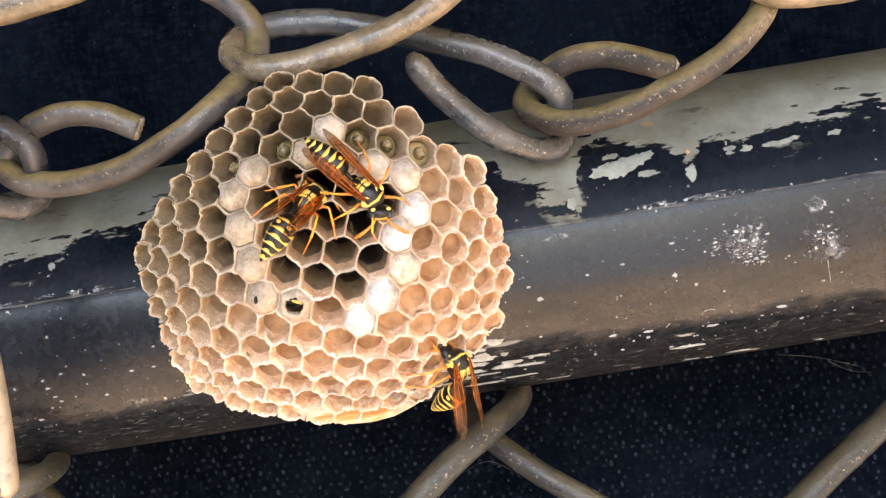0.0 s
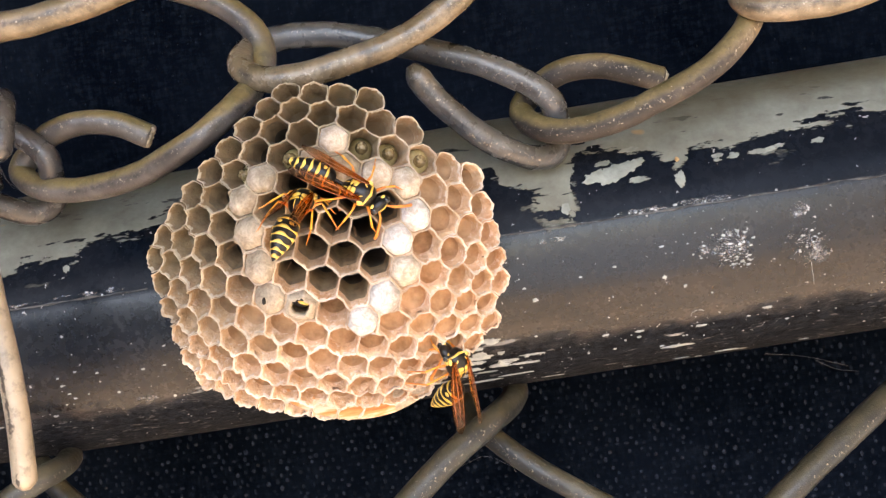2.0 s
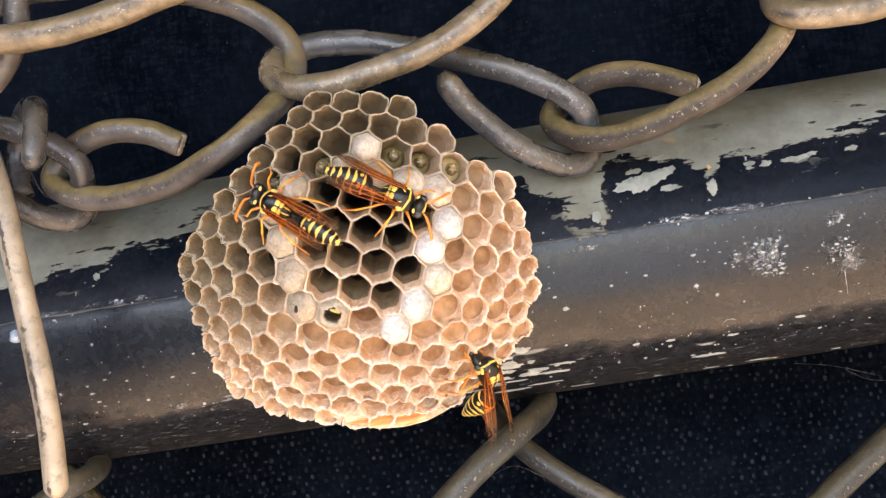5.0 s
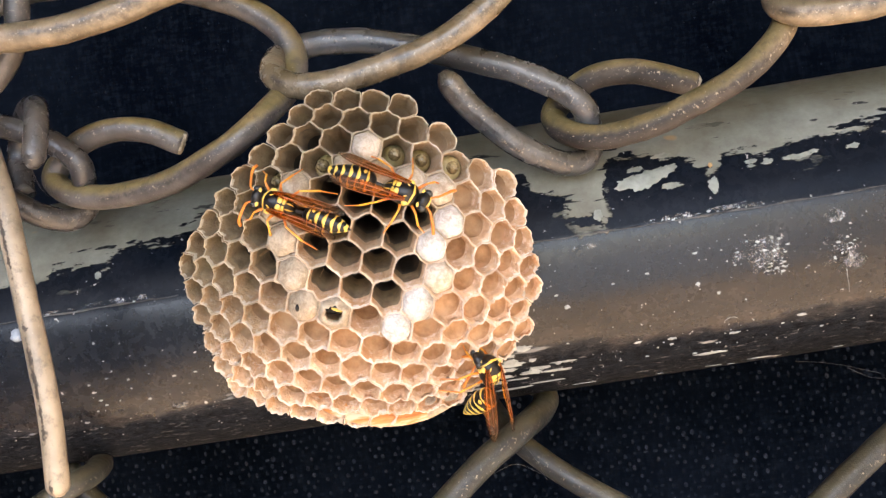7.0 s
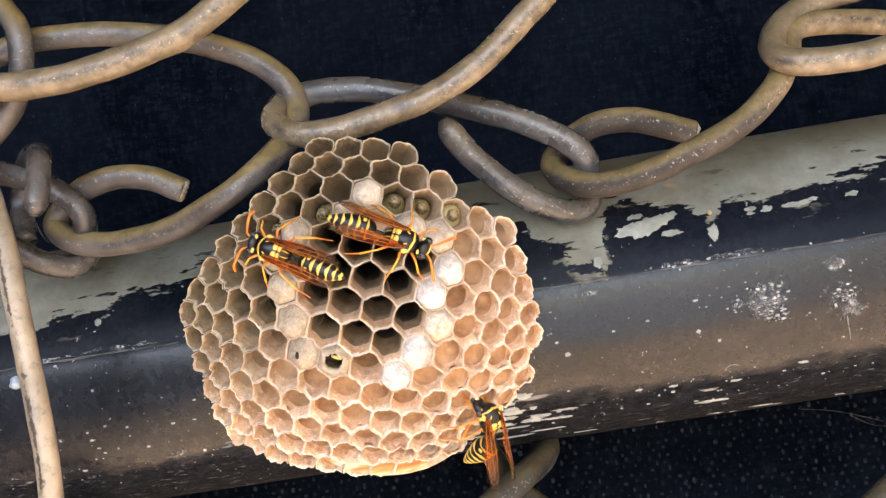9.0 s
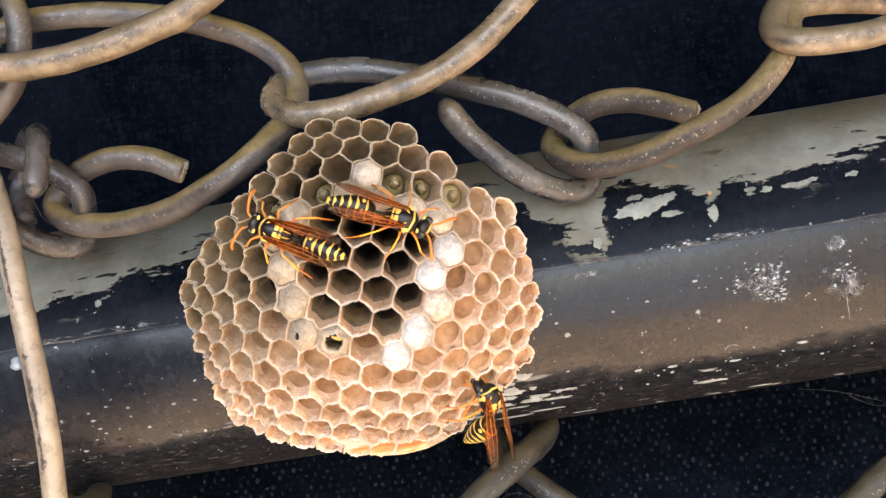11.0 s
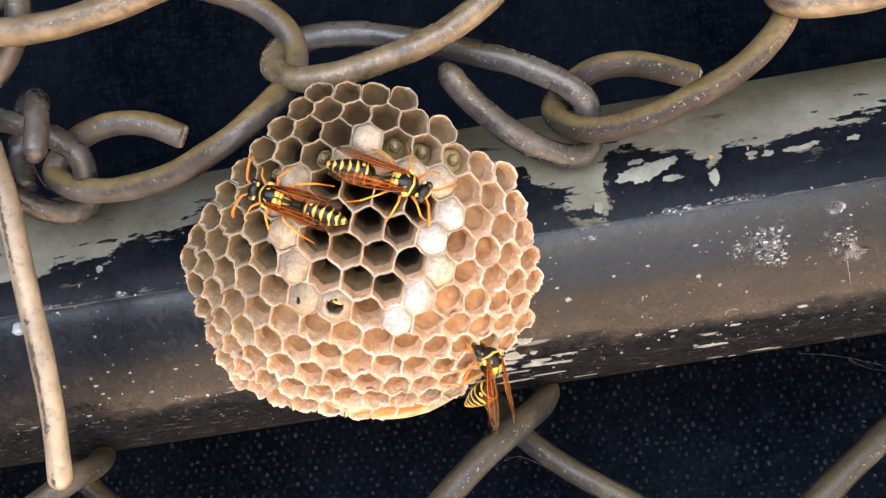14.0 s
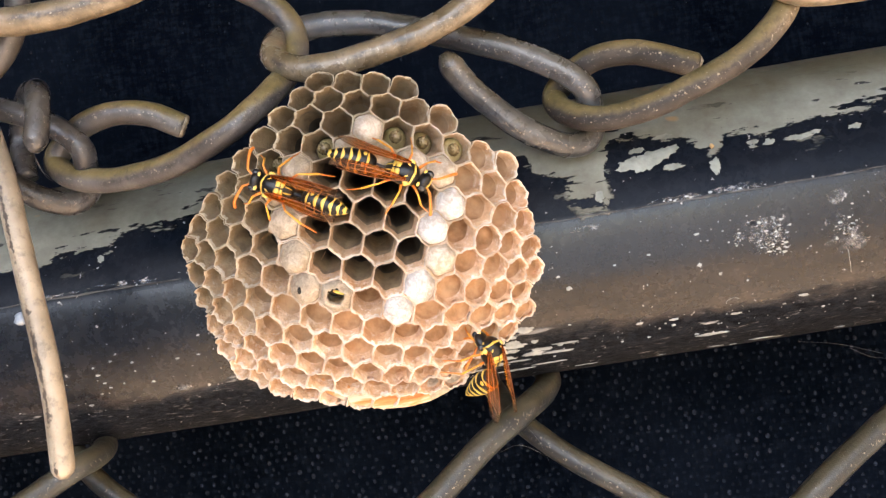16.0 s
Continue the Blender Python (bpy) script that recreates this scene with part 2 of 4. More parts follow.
def m_edge_paper():
    m = Nodes("streaked_paper")
    streak = m.noise(260, 4, 0.7, m.stretch(0.25, 1.5, 2.0))
    col = m.ramp(streak, [(0.40, (0.32, 0.11, 0.025)), (0.51, (0.47, 0.21, 0.07)), (0.62, (0.50, 0.40, 0.31))])
    return m.set(Base_Color=col, Roughness=0.8, Normal=m.bump(streak, 0.6, 0.0003))


def m_silk(name, a, b):
    m = Nodes(name)
    fib = m.noise(800, 6, 0.8, None, 1.5)
    col = m.mix(m.grey(fib, 0.35, 0.62), a, b)
    col = m.mix(m.grey(m.noise(330, 5, 0.75), 0.46, 0.66, 0.0, 0.8), col, (a[0] * 0.72, a[1] * 0.67, a[2] * 0.6))
    m.set(Base_Color=col, Roughness=0.6, Normal=m.bump(fib, 0.5, 0.0003))
    m.bsdf.inputs["Subsurface Weight"].default_value = 0.2
    m.bsdf.inputs["Subsurface Radius"].default_value = (0.001, 0.0008, 0.0006)
    return m.mat


def m_plain(name, c1, c2, scale, rough, strength=0.3, dist=0.0001, **extra):
    m = Nodes(name)
    n = m.noise(scale, 4, 0.65)
    m.set(Base_Color=m.mix(m.grey(n, 0.35, 0.65), c1, c2), Roughness=rough, Normal=m.bump(m.noise(scale * 3, 3, 0.6), strength, dist))
    for k, v in extra.items():
        m.bsdf.inputs[k.replace("_", " ")].default_value = v
    return m.mat


def m_smear():
    """A thin dried film of droppings, broken and patchy."""
    m = Nodes("dried_smear")
    n = m.math("ADD", m.math("MULTIPLY", m.noise(420, 6, 0.75), 0.7), m.math("MULTIPLY", m.noise(1700, 4, 0.7), 0.3))
    m.set(Base_Color=m.mix(m.grey(n, 0.45, 0.6), (0.16, 0.17, 0.19), (0.42, 0.43, 0.45)), Roughness=0.8, Alpha=m.grey(n, 0.46, 0.66, 0.0, 0.6))
    return m.mat


def m_wing():
    """Amber film that turns smoky and clearer towards the tip."""
    m = Nodes("wing_film")
    n = m.noise(500, 3, 0.6, m.stretch(0.3, 1, 1))
    xyz = m.add("ShaderNodeSeparateXYZ", Vector=m.coords)
    tip = m.grey(m.math("ADD", xyz.outputs[0], m.math("MULTIPLY", m.math("SUBTRACT", m.noise(260, 3, 0.6), 0.5), 0.003)), -0.0052, -0.0092)
    col = m.mix(m.grey(n, 0.35, 0.65), (0.24, 0.06, 0.004), (0.58, 0.20, 0.02))
    m.set(Base_Color=m.mix(tip, col, (0.13, 0.085, 0.055)), Roughness=0.25)
    # the film lets tinted light through
    clear = m.add("ShaderNodeBsdfTransparent", Color=m.mix(tip, (0.86, 0.55, 0.24), (0.74, 0.64, 0.55)))
    both = m.add("ShaderNodeMixShader", Fac=m.grey(n, 0.3, 0.7, 0.1, 0.28))
    m.tree.links.new(clear.outputs[0], both.inputs[1])
    m.tree.links.new(m.bsdf.outputs[0], both.inputs[2])
    m.tree.links.new(both.outputs[0], m.tree.nodes["Material Output"].inputs[0])
    return m.mat


def m_ground():
    m = Nodes("dry_soil")
    n = m.noise(3, 8, 0.7)
    return m.set(Base_Color=m.mix(m.grey(n, 0.3, 0.7), (0.42, 0.30, 0.20), (0.54, 0.41, 0.29)), Roughness=0.95, Normal=m.bump(m.noise(40, 6, 0.7), 0.6, 0.02))


def m_fabric(name, knots):
    m = Nodes(name)
    info = m.add("ShaderNodeNewGeometry").outputs["Random Per Island"]
    n = m.noise(25, 4, 0.6)
    col = m.mix(m.grey(n, 0.3, 0.7), (0.0010, 0.0018, 0.0036), (0.0040, 0.0058, 0.0100))
    thread = m.math("MULTIPLY", m.noise(900, 3, 0.7, m.stretch(1, 1, 0.3)), m.noise(900, 3, 0.7, m.stretch(0.3, 1, 1)))
    col = m.mix(m.grey(thread, 0.22, 0.42, 0.0, 0.55), col, (0.0115, 0.0156, 0.0243))
    if knots:
        glint = m.math("MULTIPLY", m.math("POWER", info, 1.5), m.grey(m.noise(1500, 3, 0.7), 0.38, 0.62))
        col = m.mix(m.grey(glint, 0.0, 1.0, 0.0, 1.0), col, (0.026, 0.032, 0.046))
    cloth = m.add("ShaderNodeBsdfDiffuse", Color=col, Roughness=1.0)
    m.tree.links.new(cloth.outputs[0], m.tree.nodes["Material Output"].inputs[0])
    return m.mat


WIRE = m_wire("dusty_wire", (0.044, 0.038, 0.036), (0.077, 0.068, 0.063), (0.12, 0.106, 0.095), 0.95)
WIRE_FRONT = m_wire("half_dusty_wire", (0.012, 0.015, 0.02), (0.026, 0.03, 0.037), (0.058, 0.062, 0.07), 0.25, 0.0, (0, 1, 0, 0.0052, 0.0012), (0.2, 0.36))
WIRE_SIDE = m_wire("streaked_wire", (0.016, 0.014, 0.014), (0.035, 0.03, 0.028), (0.075, 0.064, 0.055), 0.8, 0.0, (0, -0.5, 1, 0.0044, 0.008), (0.45, 0.65), 0.2)
WIRE_TAN = m_wire("tan_wire", (0.07, 0.06, 0.05), (0.1, 0.088, 0.075), (0.15, 0.13, 0.11), 0.3, 0.0, (0, 0, 1, -1.0, -0.9))
WIRE_DARK = m_wire("slate_wire", (0.014, 0.0145, 0.018), (0.03, 0.03, 0.034), (0.068, 0.064, 0.063), 0.12, 0.0, None, (0.2, 0.36))
WIRE_LOW = m_wire("dull_wire", (0.009, 0.0115, 0.0135), (0.021, 0.0235, 0.0245), (0.042, 0.0445, 0.041), 0.32, shine=0.35)
WIRE_PALE = m_wire("pale_wire", (0.17, 0.138, 0.098), (0.27, 0.222, 0.162), (0.36, 0.3, 0.225), 0.0, 0.9)
CUT = m_plain("cut_metal", (0.12, 0.09, 0.06), (0.42, 0.37, 0.29), 1100, 0.6, 0.8, 0.0003)
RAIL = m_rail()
SEAM = m_plain("paint_bead", (0.012, 0.013, 0.016), (0.085, 0.087, 0.09), 300, 0.85, 0.5, 0.0002)
RUST = m_plain("rust", (0.25, 0.15, 0.06), (0.38, 0.25, 0.11), 900, 0.8, 0.5, 0.0002)
FLAKE = m_plain("pale_paint", (0.17, 0.19, 0.2), (0.33, 0.355, 0.355), 500, 0.6, 0.5, 0.0002)
COAT = m_plain("grey_coat", (0.13, 0.14, 0.12), (0.24, 0.255, 0.225), 300, 0.55, 0.5, 0.0002)
SMEAR = m_smear()
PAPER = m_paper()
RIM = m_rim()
# brood lining made darker, and a near-black floor, for shade in deep cells
LINING_SHADE = m_plain("old_lining_shade", (0.098, 0.066, 0.034), (0.21, 0.148, 0.083), 350, 0.7, 0.5, 0.0002)
FLOOR_SHADE = m_plain("shaded_cell_floor", (0.012, 0.009, 0.006), (0.040, 0.029, 0.018), 350, 0.6, 0.5, 0.0002)
EDGE = m_edge_paper()
STAIN_SHADE = m_stain_shade()
SILK = m_silk("white_silk", (0.33, 0.295, 0.26), (0.62, 0.60, 0.58))
SILK_CREAM = m_silk("cream_silk", (0.33, 0.265, 0.20), (0.58, 0.505, 0.42))
SILK_OLD = m_silk("grey_silk", (0.22, 0.172, 0.118), (0.45, 0.37, 0.28))
LARVA = m_plain("larva_skin", (0.24, 0.19, 0.085), (0.38, 0.31, 0.16), 600, 0.2, 0.2)
LARVA_HEAD = m_plain("larva_head", (0.10, 0.07, 0.03), (0.22, 0.165, 0.08), 900, 0.15, 0.2)
BLACK = m_plain("black_shell", (0.005, 0.0045, 0.0045), (0.012, 0.010, 0.009), 900, 0.3, 0.25, Specular_IOR_Level=0.3)
YELLOW = m_plain("yellow_shell", (0.56, 0.35, 0.045), (0.72, 0.51, 0.12), 500, 0.35, 0.2)
ORANGE = m_plain("orange_leg", (0.42, 0.105, 0.010), (0.60, 0.21, 0.025), 800, 0.4, 0.2)
AMBER = m_plain("amber_leg", (0.55, 0.21, 0.015), (0.70, 0.34, 0.04), 800, 0.4, 0.2)
EYE = m_plain("eye_shell", (0.012, 0.012, 0.014), (0.03, 0.03, 0.032), 2500, 0.18, 0.3, 0.00004)
WING = m_wing()
VEIN = m_plain("wing_vein", (0.10, 0.028, 0.007), (0.2, 0.06, 0.014), 900, 0.35, 0.1)
GROUND = m_ground()
GREY_SLAB = m_plain("grey_slab", (0.20, 0.21, 0.235), (0.28, 0.29, 0.315), 3, 0.9, 0.4, 0.01)
BOUNCE = m_plain("pale_bounce", (0.6, 0.5, 0.38), (0.68, 0.58, 0.46), 6, 0.9, 0.3, 0.004)
SKY_BLOCK = m_plain("dark_blocker", (0.03, 0.025, 0.02), (0.07, 0.055, 0.045), 12, 0.8, 0.4, 0.004)
LEFT_BLOCK = m_plain("dark_grey_blocker", (0.09, 0.09, 0.095), (0.14, 0.14, 0.145), 5, 0.85, 0.4, 0.004)
FABRIC = m_fabric("woven_fabric", False)
KNOTS = m_fabric("fabric_knots", True)
DROP = m_plain("dried_drop", (0.18, 0.21, 0.25), (0.3, 0.34, 0.39), 900, 0.35, 0.3)
WEB = m_plain("web_thread", (0.06, 0.06, 0.065), (0.14, 0.14, 0.14), 900, 0.5, 0.1)


# ---- building helpers ----
def part(name, bm, material, parent=None, label="", smooth=True, m=None):
    """One bmesh as one mesh object, under a thing or a part."""
    me = bpy.data.meshes.new(name)
    bmesh.ops.recalc_face_normals(bm, faces=bm.faces)
    bm.to_mesh(me)
    bm.free()
    me.materials.append(material)
    if smooth:
        me.polygons.foreach_set("use_smooth", [True] * len(me.polygons))
    ob = new(name, me)
    ob.parent = parent
    if m is not None:
        ob.matrix_basis = m
    if label:
        ob["label"] = label
    return ob


def empty(name, m=None):
    ob = new(name)
    ob.empty_display_size = 0.005
    if m is not None:
        ob.matrix_basis = m
    return ob


def rings(bm, loops, close_ends=True):
    """Skin closed loops of equal length."""
    vs = [[bm.verts.new(p) for p in loop] for loop in loops]
    n = len(vs[0])
    for a, b in zip(vs, vs[1:]):
        for k in range(n):
            bm.faces.new((a[k], a[(k + 1) % n], b[(k + 1) % n], b[k]))
    if close_ends:
        bm.faces.new(vs[0]), bm.faces.new(vs[-1])
    return vs


def spline(pts, per):
    """Smooth line through points."""
    p = [Vector(q) for q in pts]
    p = [2 * p[0] - p[1]] + p + [2 * p[-1] - p[-2]]
    out = []
    for i in range(1, len(p) - 2):
        for k in range(per):
            t = k / per
            a, b, c, d = p[i - 1 : i + 3]
            out.append(0.5 * (2 * b + (c - a) * t + (2 * a - 5 * b + 4 * c - d) * t * t + (3 * b - a - 3 * c + d) * t ** 3))
    return out + [p[-2]]


def tube(bm, pts, radius, seg=14, per=8, taper=None, rough=0.0, seed=0.0):
    """A round bar along a smooth line; taper gives the radius factor from 0 to 1."""
    line = spline(pts, per) if per > 1 else [Vector(q) for q in pts]
    loops, up = [], None
    for i, c in enumerate(line):
        d = (line[min(i + 1, len(line) - 1)] - line[max(i - 1, 0)]).normalized()
        if up is None:
            up = d.orthogonal().normalized()
        up = (up - d * up.dot(d)).normalized()
        side = d.cross(up)
        r = radius * (taper(i / (len(line) - 1)) if taper else 1)
        loop = []
        for k in range(seg):
            a = 2 * math.pi * k / seg
            o = up * math.cos(a) + side * math.sin(a)
            rr = r * (1 + rough * noise.noise((c + o * r) * 260 + Vector((seed, 0, 0))))
            loop.append(c + o * rr)
        loops.append(loop)
    return rings(bm, loops)


# ---- ground and screen ----
GROUND_Z = -0.9
bm = bmesh.new()
for x, y in ((-400, -400), (400, -400), (400, 400), (-400, 400)):
    bm.verts.new((x, y, GROUND_Z))
bm.faces.new(bm.verts)
tagged(part("ground", bm, GROUND, smooth=False), "dry sunlit sandy brown soil beside the fence", "ground", kind="structure")


# unseen grey slab added so that the rail reflects a slate band
bm = bmesh.new()
rings(bm, [[(-30, -40, z), (30, -40, z), (30, -1.3, z), (-30, -1.3, z)] for z in (GROUND_Z - 0.05, GROUND_Z + 0.02)])
tagged(part("pavement", bm, GREY_SLAB, smooth=False), "unseen grey slab added to be reflected in the rail", "pavement", kind="structure")
# unseen panel added overhead to keep the upper sky off the nest
bm = bmesh.new()
rings(bm, [[(-3, -0.58, z), (3, -0.58, z), (3, 0.3, z), (-3, 0.3, z)] for z in (0.352, 0.39)])
tagged(part("sky_blocker", bm, SKY_BLOCK, smooth=False), "unseen dark panel added to block the upper sky", "eave", kind="structure")

# unseen pale panel added on the right to bounce warm light in
bm = bmesh.new()
rings(bm, [[(x, -1.9, GROUND_Z), (x, 0.05, GROUND_Z), (x, 0.05, 0.35), (x, -1.9, 0.35)] for x in (0.55, 0.6)])
tagged(part("bounce_panel", bm, BOUNCE, smooth=False), "unseen warm pale panel added to bounce sunlight", "wall", kind="structure")

# unseen dark panel added to hold back light from the left
bm = bmesh.new()
rings(bm, [[(x, -6.0, GROUND_Z), (x, 0.05, GROUND_Z), (x, 0.05, 0.35), (x, -6.0, 0.35)] for x in (-0.9, -0.85)])
tagged(part("left_blocker", bm, LEFT_BLOCK, smooth=False), "unseen dark grey panel added to dim the left", "wall", kind="structure")


def screen():
    """Dark woven privacy fabric hung behind the rail."""
    bm = bmesh.new()
    nx, top = 60, 0.35
    front = [[bm.verts.new((-3 + 3.45 * i / nx, 0.052, z)) for i in range(nx + 1)] for z in (GROUND_Z, top)]
    back = [[bm.verts.new((-3 + 3.45 * i / nx, 0.056, z)) for i in range(nx + 1)] for z in (GROUND_Z, top)]
    for i in range(nx):
        bm.faces.new((front[0][i], front[0][i + 1], front[1][i + 1], front[1][i]))
        bm.faces.new((back[0][i], back[1][i], back[1][i + 1], back[0][i + 1]))
        bm.faces.new((front[1][i], front[1][i + 1], back[1][i + 1], back[1][i]))
    ob = tagged(part("backdrop", bm, FABRIC), "black woven privacy fabric hung behind the fence", "privacy screen", kind="structure")
    # raised threads of the weave where it is seen close
    rnd = random.Random(4)
    verts, faces = [], []
    px, pz = 0.00235, 0.00165
    for r in range(-82, 67):
        for c in range(-64, 64):
            x = (c + 0.5 * (r % 2)) * px + rnd.uniform(-0.0005, 0.0005)
            z = r * pz + rnd.uniform(-0.0004, 0.0004)
            y = 0.0521
            k = 1.0 if z < 0.02 else 0.6
            w, h, d = k * rnd.uniform(0.0004, 0.0008), k * rnd.uniform(0.0004, 0.0010), k * rnd.uniform(0.0001, 0.00025)
            b = len(verts)
            # a soft knot: a low dome of eight sides
            for f, up in ((1.0, 0.0), (0.6, 0.7)):
                verts += [(x + w * f * math.cos(math.pi * n / 4), y - d * up, z + h * f * math.sin(math.pi * n / 4)) for n in range(8)]
            verts.append((x, y - d, z))
            for n in range(8):
                faces += [(b + n, b + (n + 1) % 8, b + 8 + (n + 1) % 8, b + 8 + n), (b + 8 + n, b + 8 + (n + 1) % 8, b + 16)]
    me = bpy.data.meshes.new("weave")
    me.from_pydata(verts, [], faces)
    me.materials.append(KNOTS)
    me.polygons.foreach_set("use_smooth", [True] * len(me.polygons))
    w = new("weave", me)
    w.parent = ob
    tagged(w, "knotted threads of the black fabric", kind="stuff")


screen()

# ---- the rail ----
RAIL_R = 0.02440


def on_rail(x, deg, lift=0.0):
    a = radians(deg)
    r = RAIL_R + lift + 0.00012 * noise.noise((x * 60, math.cos(a) * 3, math.sin(a) * 3))
    return Vector((x, -r * math.cos(a), r * math.sin(a)))


def fence_rail():
    bm = bmesh.new()
    loops = []
    xs = [-1.5, -0.6, -0.2] + [-0.12 + 0.004 * i for i in range(61)] + [0.2, 0.6, 1.5]
    for x in xs:
        loops.append([on_rail(x, 360 * k / 96) for k in range(96)])
    rings(bm, loops)
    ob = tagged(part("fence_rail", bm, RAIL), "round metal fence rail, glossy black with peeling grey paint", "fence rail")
    ob.location.z = 0.00022
    # raised bead where two coats meet
    for x0, x1, deg in ((-0.12, -0.055, 9.0), (0.0, 0.075, 7.6)):
        bm = bmesh.new()
        pts = [on_rail(x0 + (x1 - x0) * i / 40, deg + 0.7 * noise.noise((i * 0.4, 0, deg)), 0.0) for i in range(41)]
        tube(bm, pts, 0.00016, 6, 1, lambda t: max(0.2, 0.9 + 1.5 * noise.noise((t * 22, 5, 0))))
        part("paint_bead", bm, SEAM, ob)
    return ob


rail = fence_rail()


def flake(x, deg, w, h, seed, lift=0.00018, slope=0.0, material=None):
    """A thin chip of pale paint or dried dirt that follows the rail."""
    rnd = random.Random(seed)
    bm = bmesh.new()
    n = 22 if max(w, h) < 0.001 else 40
    edge = []
    for k in range(n):
        a = 2 * math.pi * k / n
        f = 1 + 0.5 * noise.noise((math.cos(a) * 1.6 + seed * 7.3, math.sin(a) * 1.6, seed)) + 0.35 * noise.noise((math.cos(a) * 4 + seed * 3.3, math.sin(a) * 4, seed)) + rnd.uniform(-0.1, 0.1)
        edge.append((w * f * math.cos(a), h * f * math.sin(a)))

    def ring(s, lift):
        return [on_rail(x + ex * s, deg + degrees_of(ey * s + slope * ex * s), lift) for ex, ey in edge]

    rings(bm, [ring(1.0, -0.00004), ring(0.99, lift * 0.9), ring(0.95, lift), ring(0.5, lift), ring(0.08, lift)])
    part("paint_chip", bm, material or FLAKE, rail)


def degrees_of(arc):
    return math.degrees(arc / RAIL_R)


def chips(seed, rows):
    for n, (x, deg, w, h) in enumerate(rows):
        flake(x, deg, w, h, seed + n, 0.00006, 0.0, COAT if deg > 10 else None)


chips(1, (
    (0.0312, -56.0, 0.00239, 0.00040), (-0.0004, -35.4, 0.00129, 0.00046), (-0.0026, -41.3, 0.00110, 0.00064),
    (0.0019, -47.5, 0.00165, 0.00046), (0.0063, -45.6, 0.00184, 0.00028), (0.0047, -50.6, 0.00276, 0.00028),
    (0.0245, -41.7, 0.00074, 0.00028), (0.0348, -43.9, 0.00092, 0.00028), (0.0459, -39.4, 0.00083, 0.00028),
    (0.0188, -41.0, 0.00055, 0.00028), (-0.0685, 22.2, 0.00055, 0.00064), (-0.0729, -21.0, 0.00025, 0.00016),
    (-0.0725, -24.5, 0.00031, 0.00019), (-0.0718, -28.5, 0.00037, 0.00012), (-0.0711, -31.0, 0.00031, 0.00012),
    (-0.0730, -33.5, 0.00025, 0.00012), (-0.0584, -22.4, 0.00031, 0.00016), (-0.0547, -22.1, 0.00031, 0.00012)
))
chips(20, (
    (-0.0012, -34.6, 0.00210, 0.00048), (-0.0028, -37.8, 0.00105, 0.00040), (-0.0028, -42.8, 0.00255, 0.00056), (-0.0037, -45.9, 0.00195, 0.00048), (-0.0047, -50.0, 0.00180, 0.00048), (0.0005, -49.5, 0.00165, 0.00056), (-0.0022, -53.2, 0.00195, 0.00024), (0.0010, -42.0, 0.00060, 0.00040), (-0.0035, -61.4, 0.00255, 0.00032), (-0.0018, -60.8, 0.00195, 0.00024), (0.0033, -47.3, 0.00052, 0.00032), (0.0025, -58.7, 0.00225, 0.00020), (0.0045, -58.5, 0.00150, 0.00020), (-0.0055, -54.0, 0.00120, 0.00056)
))
chips(40, (
    (-0.0661, -21.1, 0.00028, 0.00018), (-0.0636, -31.2, 0.00028, 0.00018), (-0.0626, 9.2, 0.00018, 0.00018),
    (0.0292, -18.1, 0.00037, 0.00028), (0.0324, -23.0, 0.00028, 0.00028), (0.0079, -19.2, 0.00046, 0.00037),
    (0.0064, -13.9, 0.00028, 0.00018), (0.0157, -12.9, 0.00028, 0.00018), (0.0367, -27.8, 0.00018, 0.00018),
    (0.0277, 21.2, 0.00165, 0.00055), (0.0343, 18.9, 0.00083, 0.00129), (0.0472, 24.9, 0.00129, 0.00037),
    (0.0509, 26.0, 0.00083, 0.00037), (0.0433, 24.3, 0.00074, 0.00037), (0.0407, 24.0, 0.00064, 0.00028),
    (0.0151, 13.9, 0.00074, 0.00092)
))


chips(70, (
    (0.0402, -70.0, 0.00190, 0.00030), (0.0355, -74.0, 0.00060, 0.00020), (0.0322, -72.0, 0.00130, 0.00016),
    (0.0228, -73.0, 0.00070, 0.00014), (0.0095, -68.0, 0.00170, 0.00018), (0.0540, -71.0, 0.00080, 0.00020)
))

for n, (x, deg, w, h, slope) in enumerate(((0.0208, 25.0, 0.0020, 0.0011, 0.10), (0.0238, 25.4, 0.0030, 0.0015, 0.20), (0.0265, 27.5, 0.0022, 0.0012, 0.30), (0.0225, 30.5, 0.0012, 0.0005, 0.10), (0.0270, 35.0, 0.0016, 0.0004, 0.10), (0.0408, 26.0, 0.0010, 0.0004, 0.10), (0.0435, 24.9, 0.0009, 0.0005, 0.05), (0.0485, 24.8, 0.0018, 0.0005, 0.10), (0.0572, 25.6, 0.0010, 0.0005, 0.10))):
    flake(x, deg, w, h, 60 + n, 0.00006, slope, COAT)


def scratch(rows, r=0.00007):
    """A hair-thin pale scratch; rows of x and degrees round the rail."""
    bm = bmesh.new()
    tube(bm, [on_rail(x, deg) for x, deg in rows], r, 5, 6, lambda t: 0.5 + 0.9 * abs(noise.noise((t * 7, rows[0][0] * 900, 2))))
    part("scratch", bm, FLAKE, rail, "thin pale scratch")


scratch(((0.0530, -21.5), (0.0531, -25.0), (0.0533, -28.0), (0.0534, -31.5)))
scratch(((0.0331, -37.6), (0.0333, -36.2), (0.0339, -35.3), (0.0347, -35.2), (0.0353, -36.0)))


def spatter(x, deg, wide, tall, count, seed):
    """Dried droppings: a cluster of tiny pale crumbs."""
    rnd = random.Random(seed)
    for n in range(count):
        r = 0.00004 + 0.0002 * rnd.random() ** 4
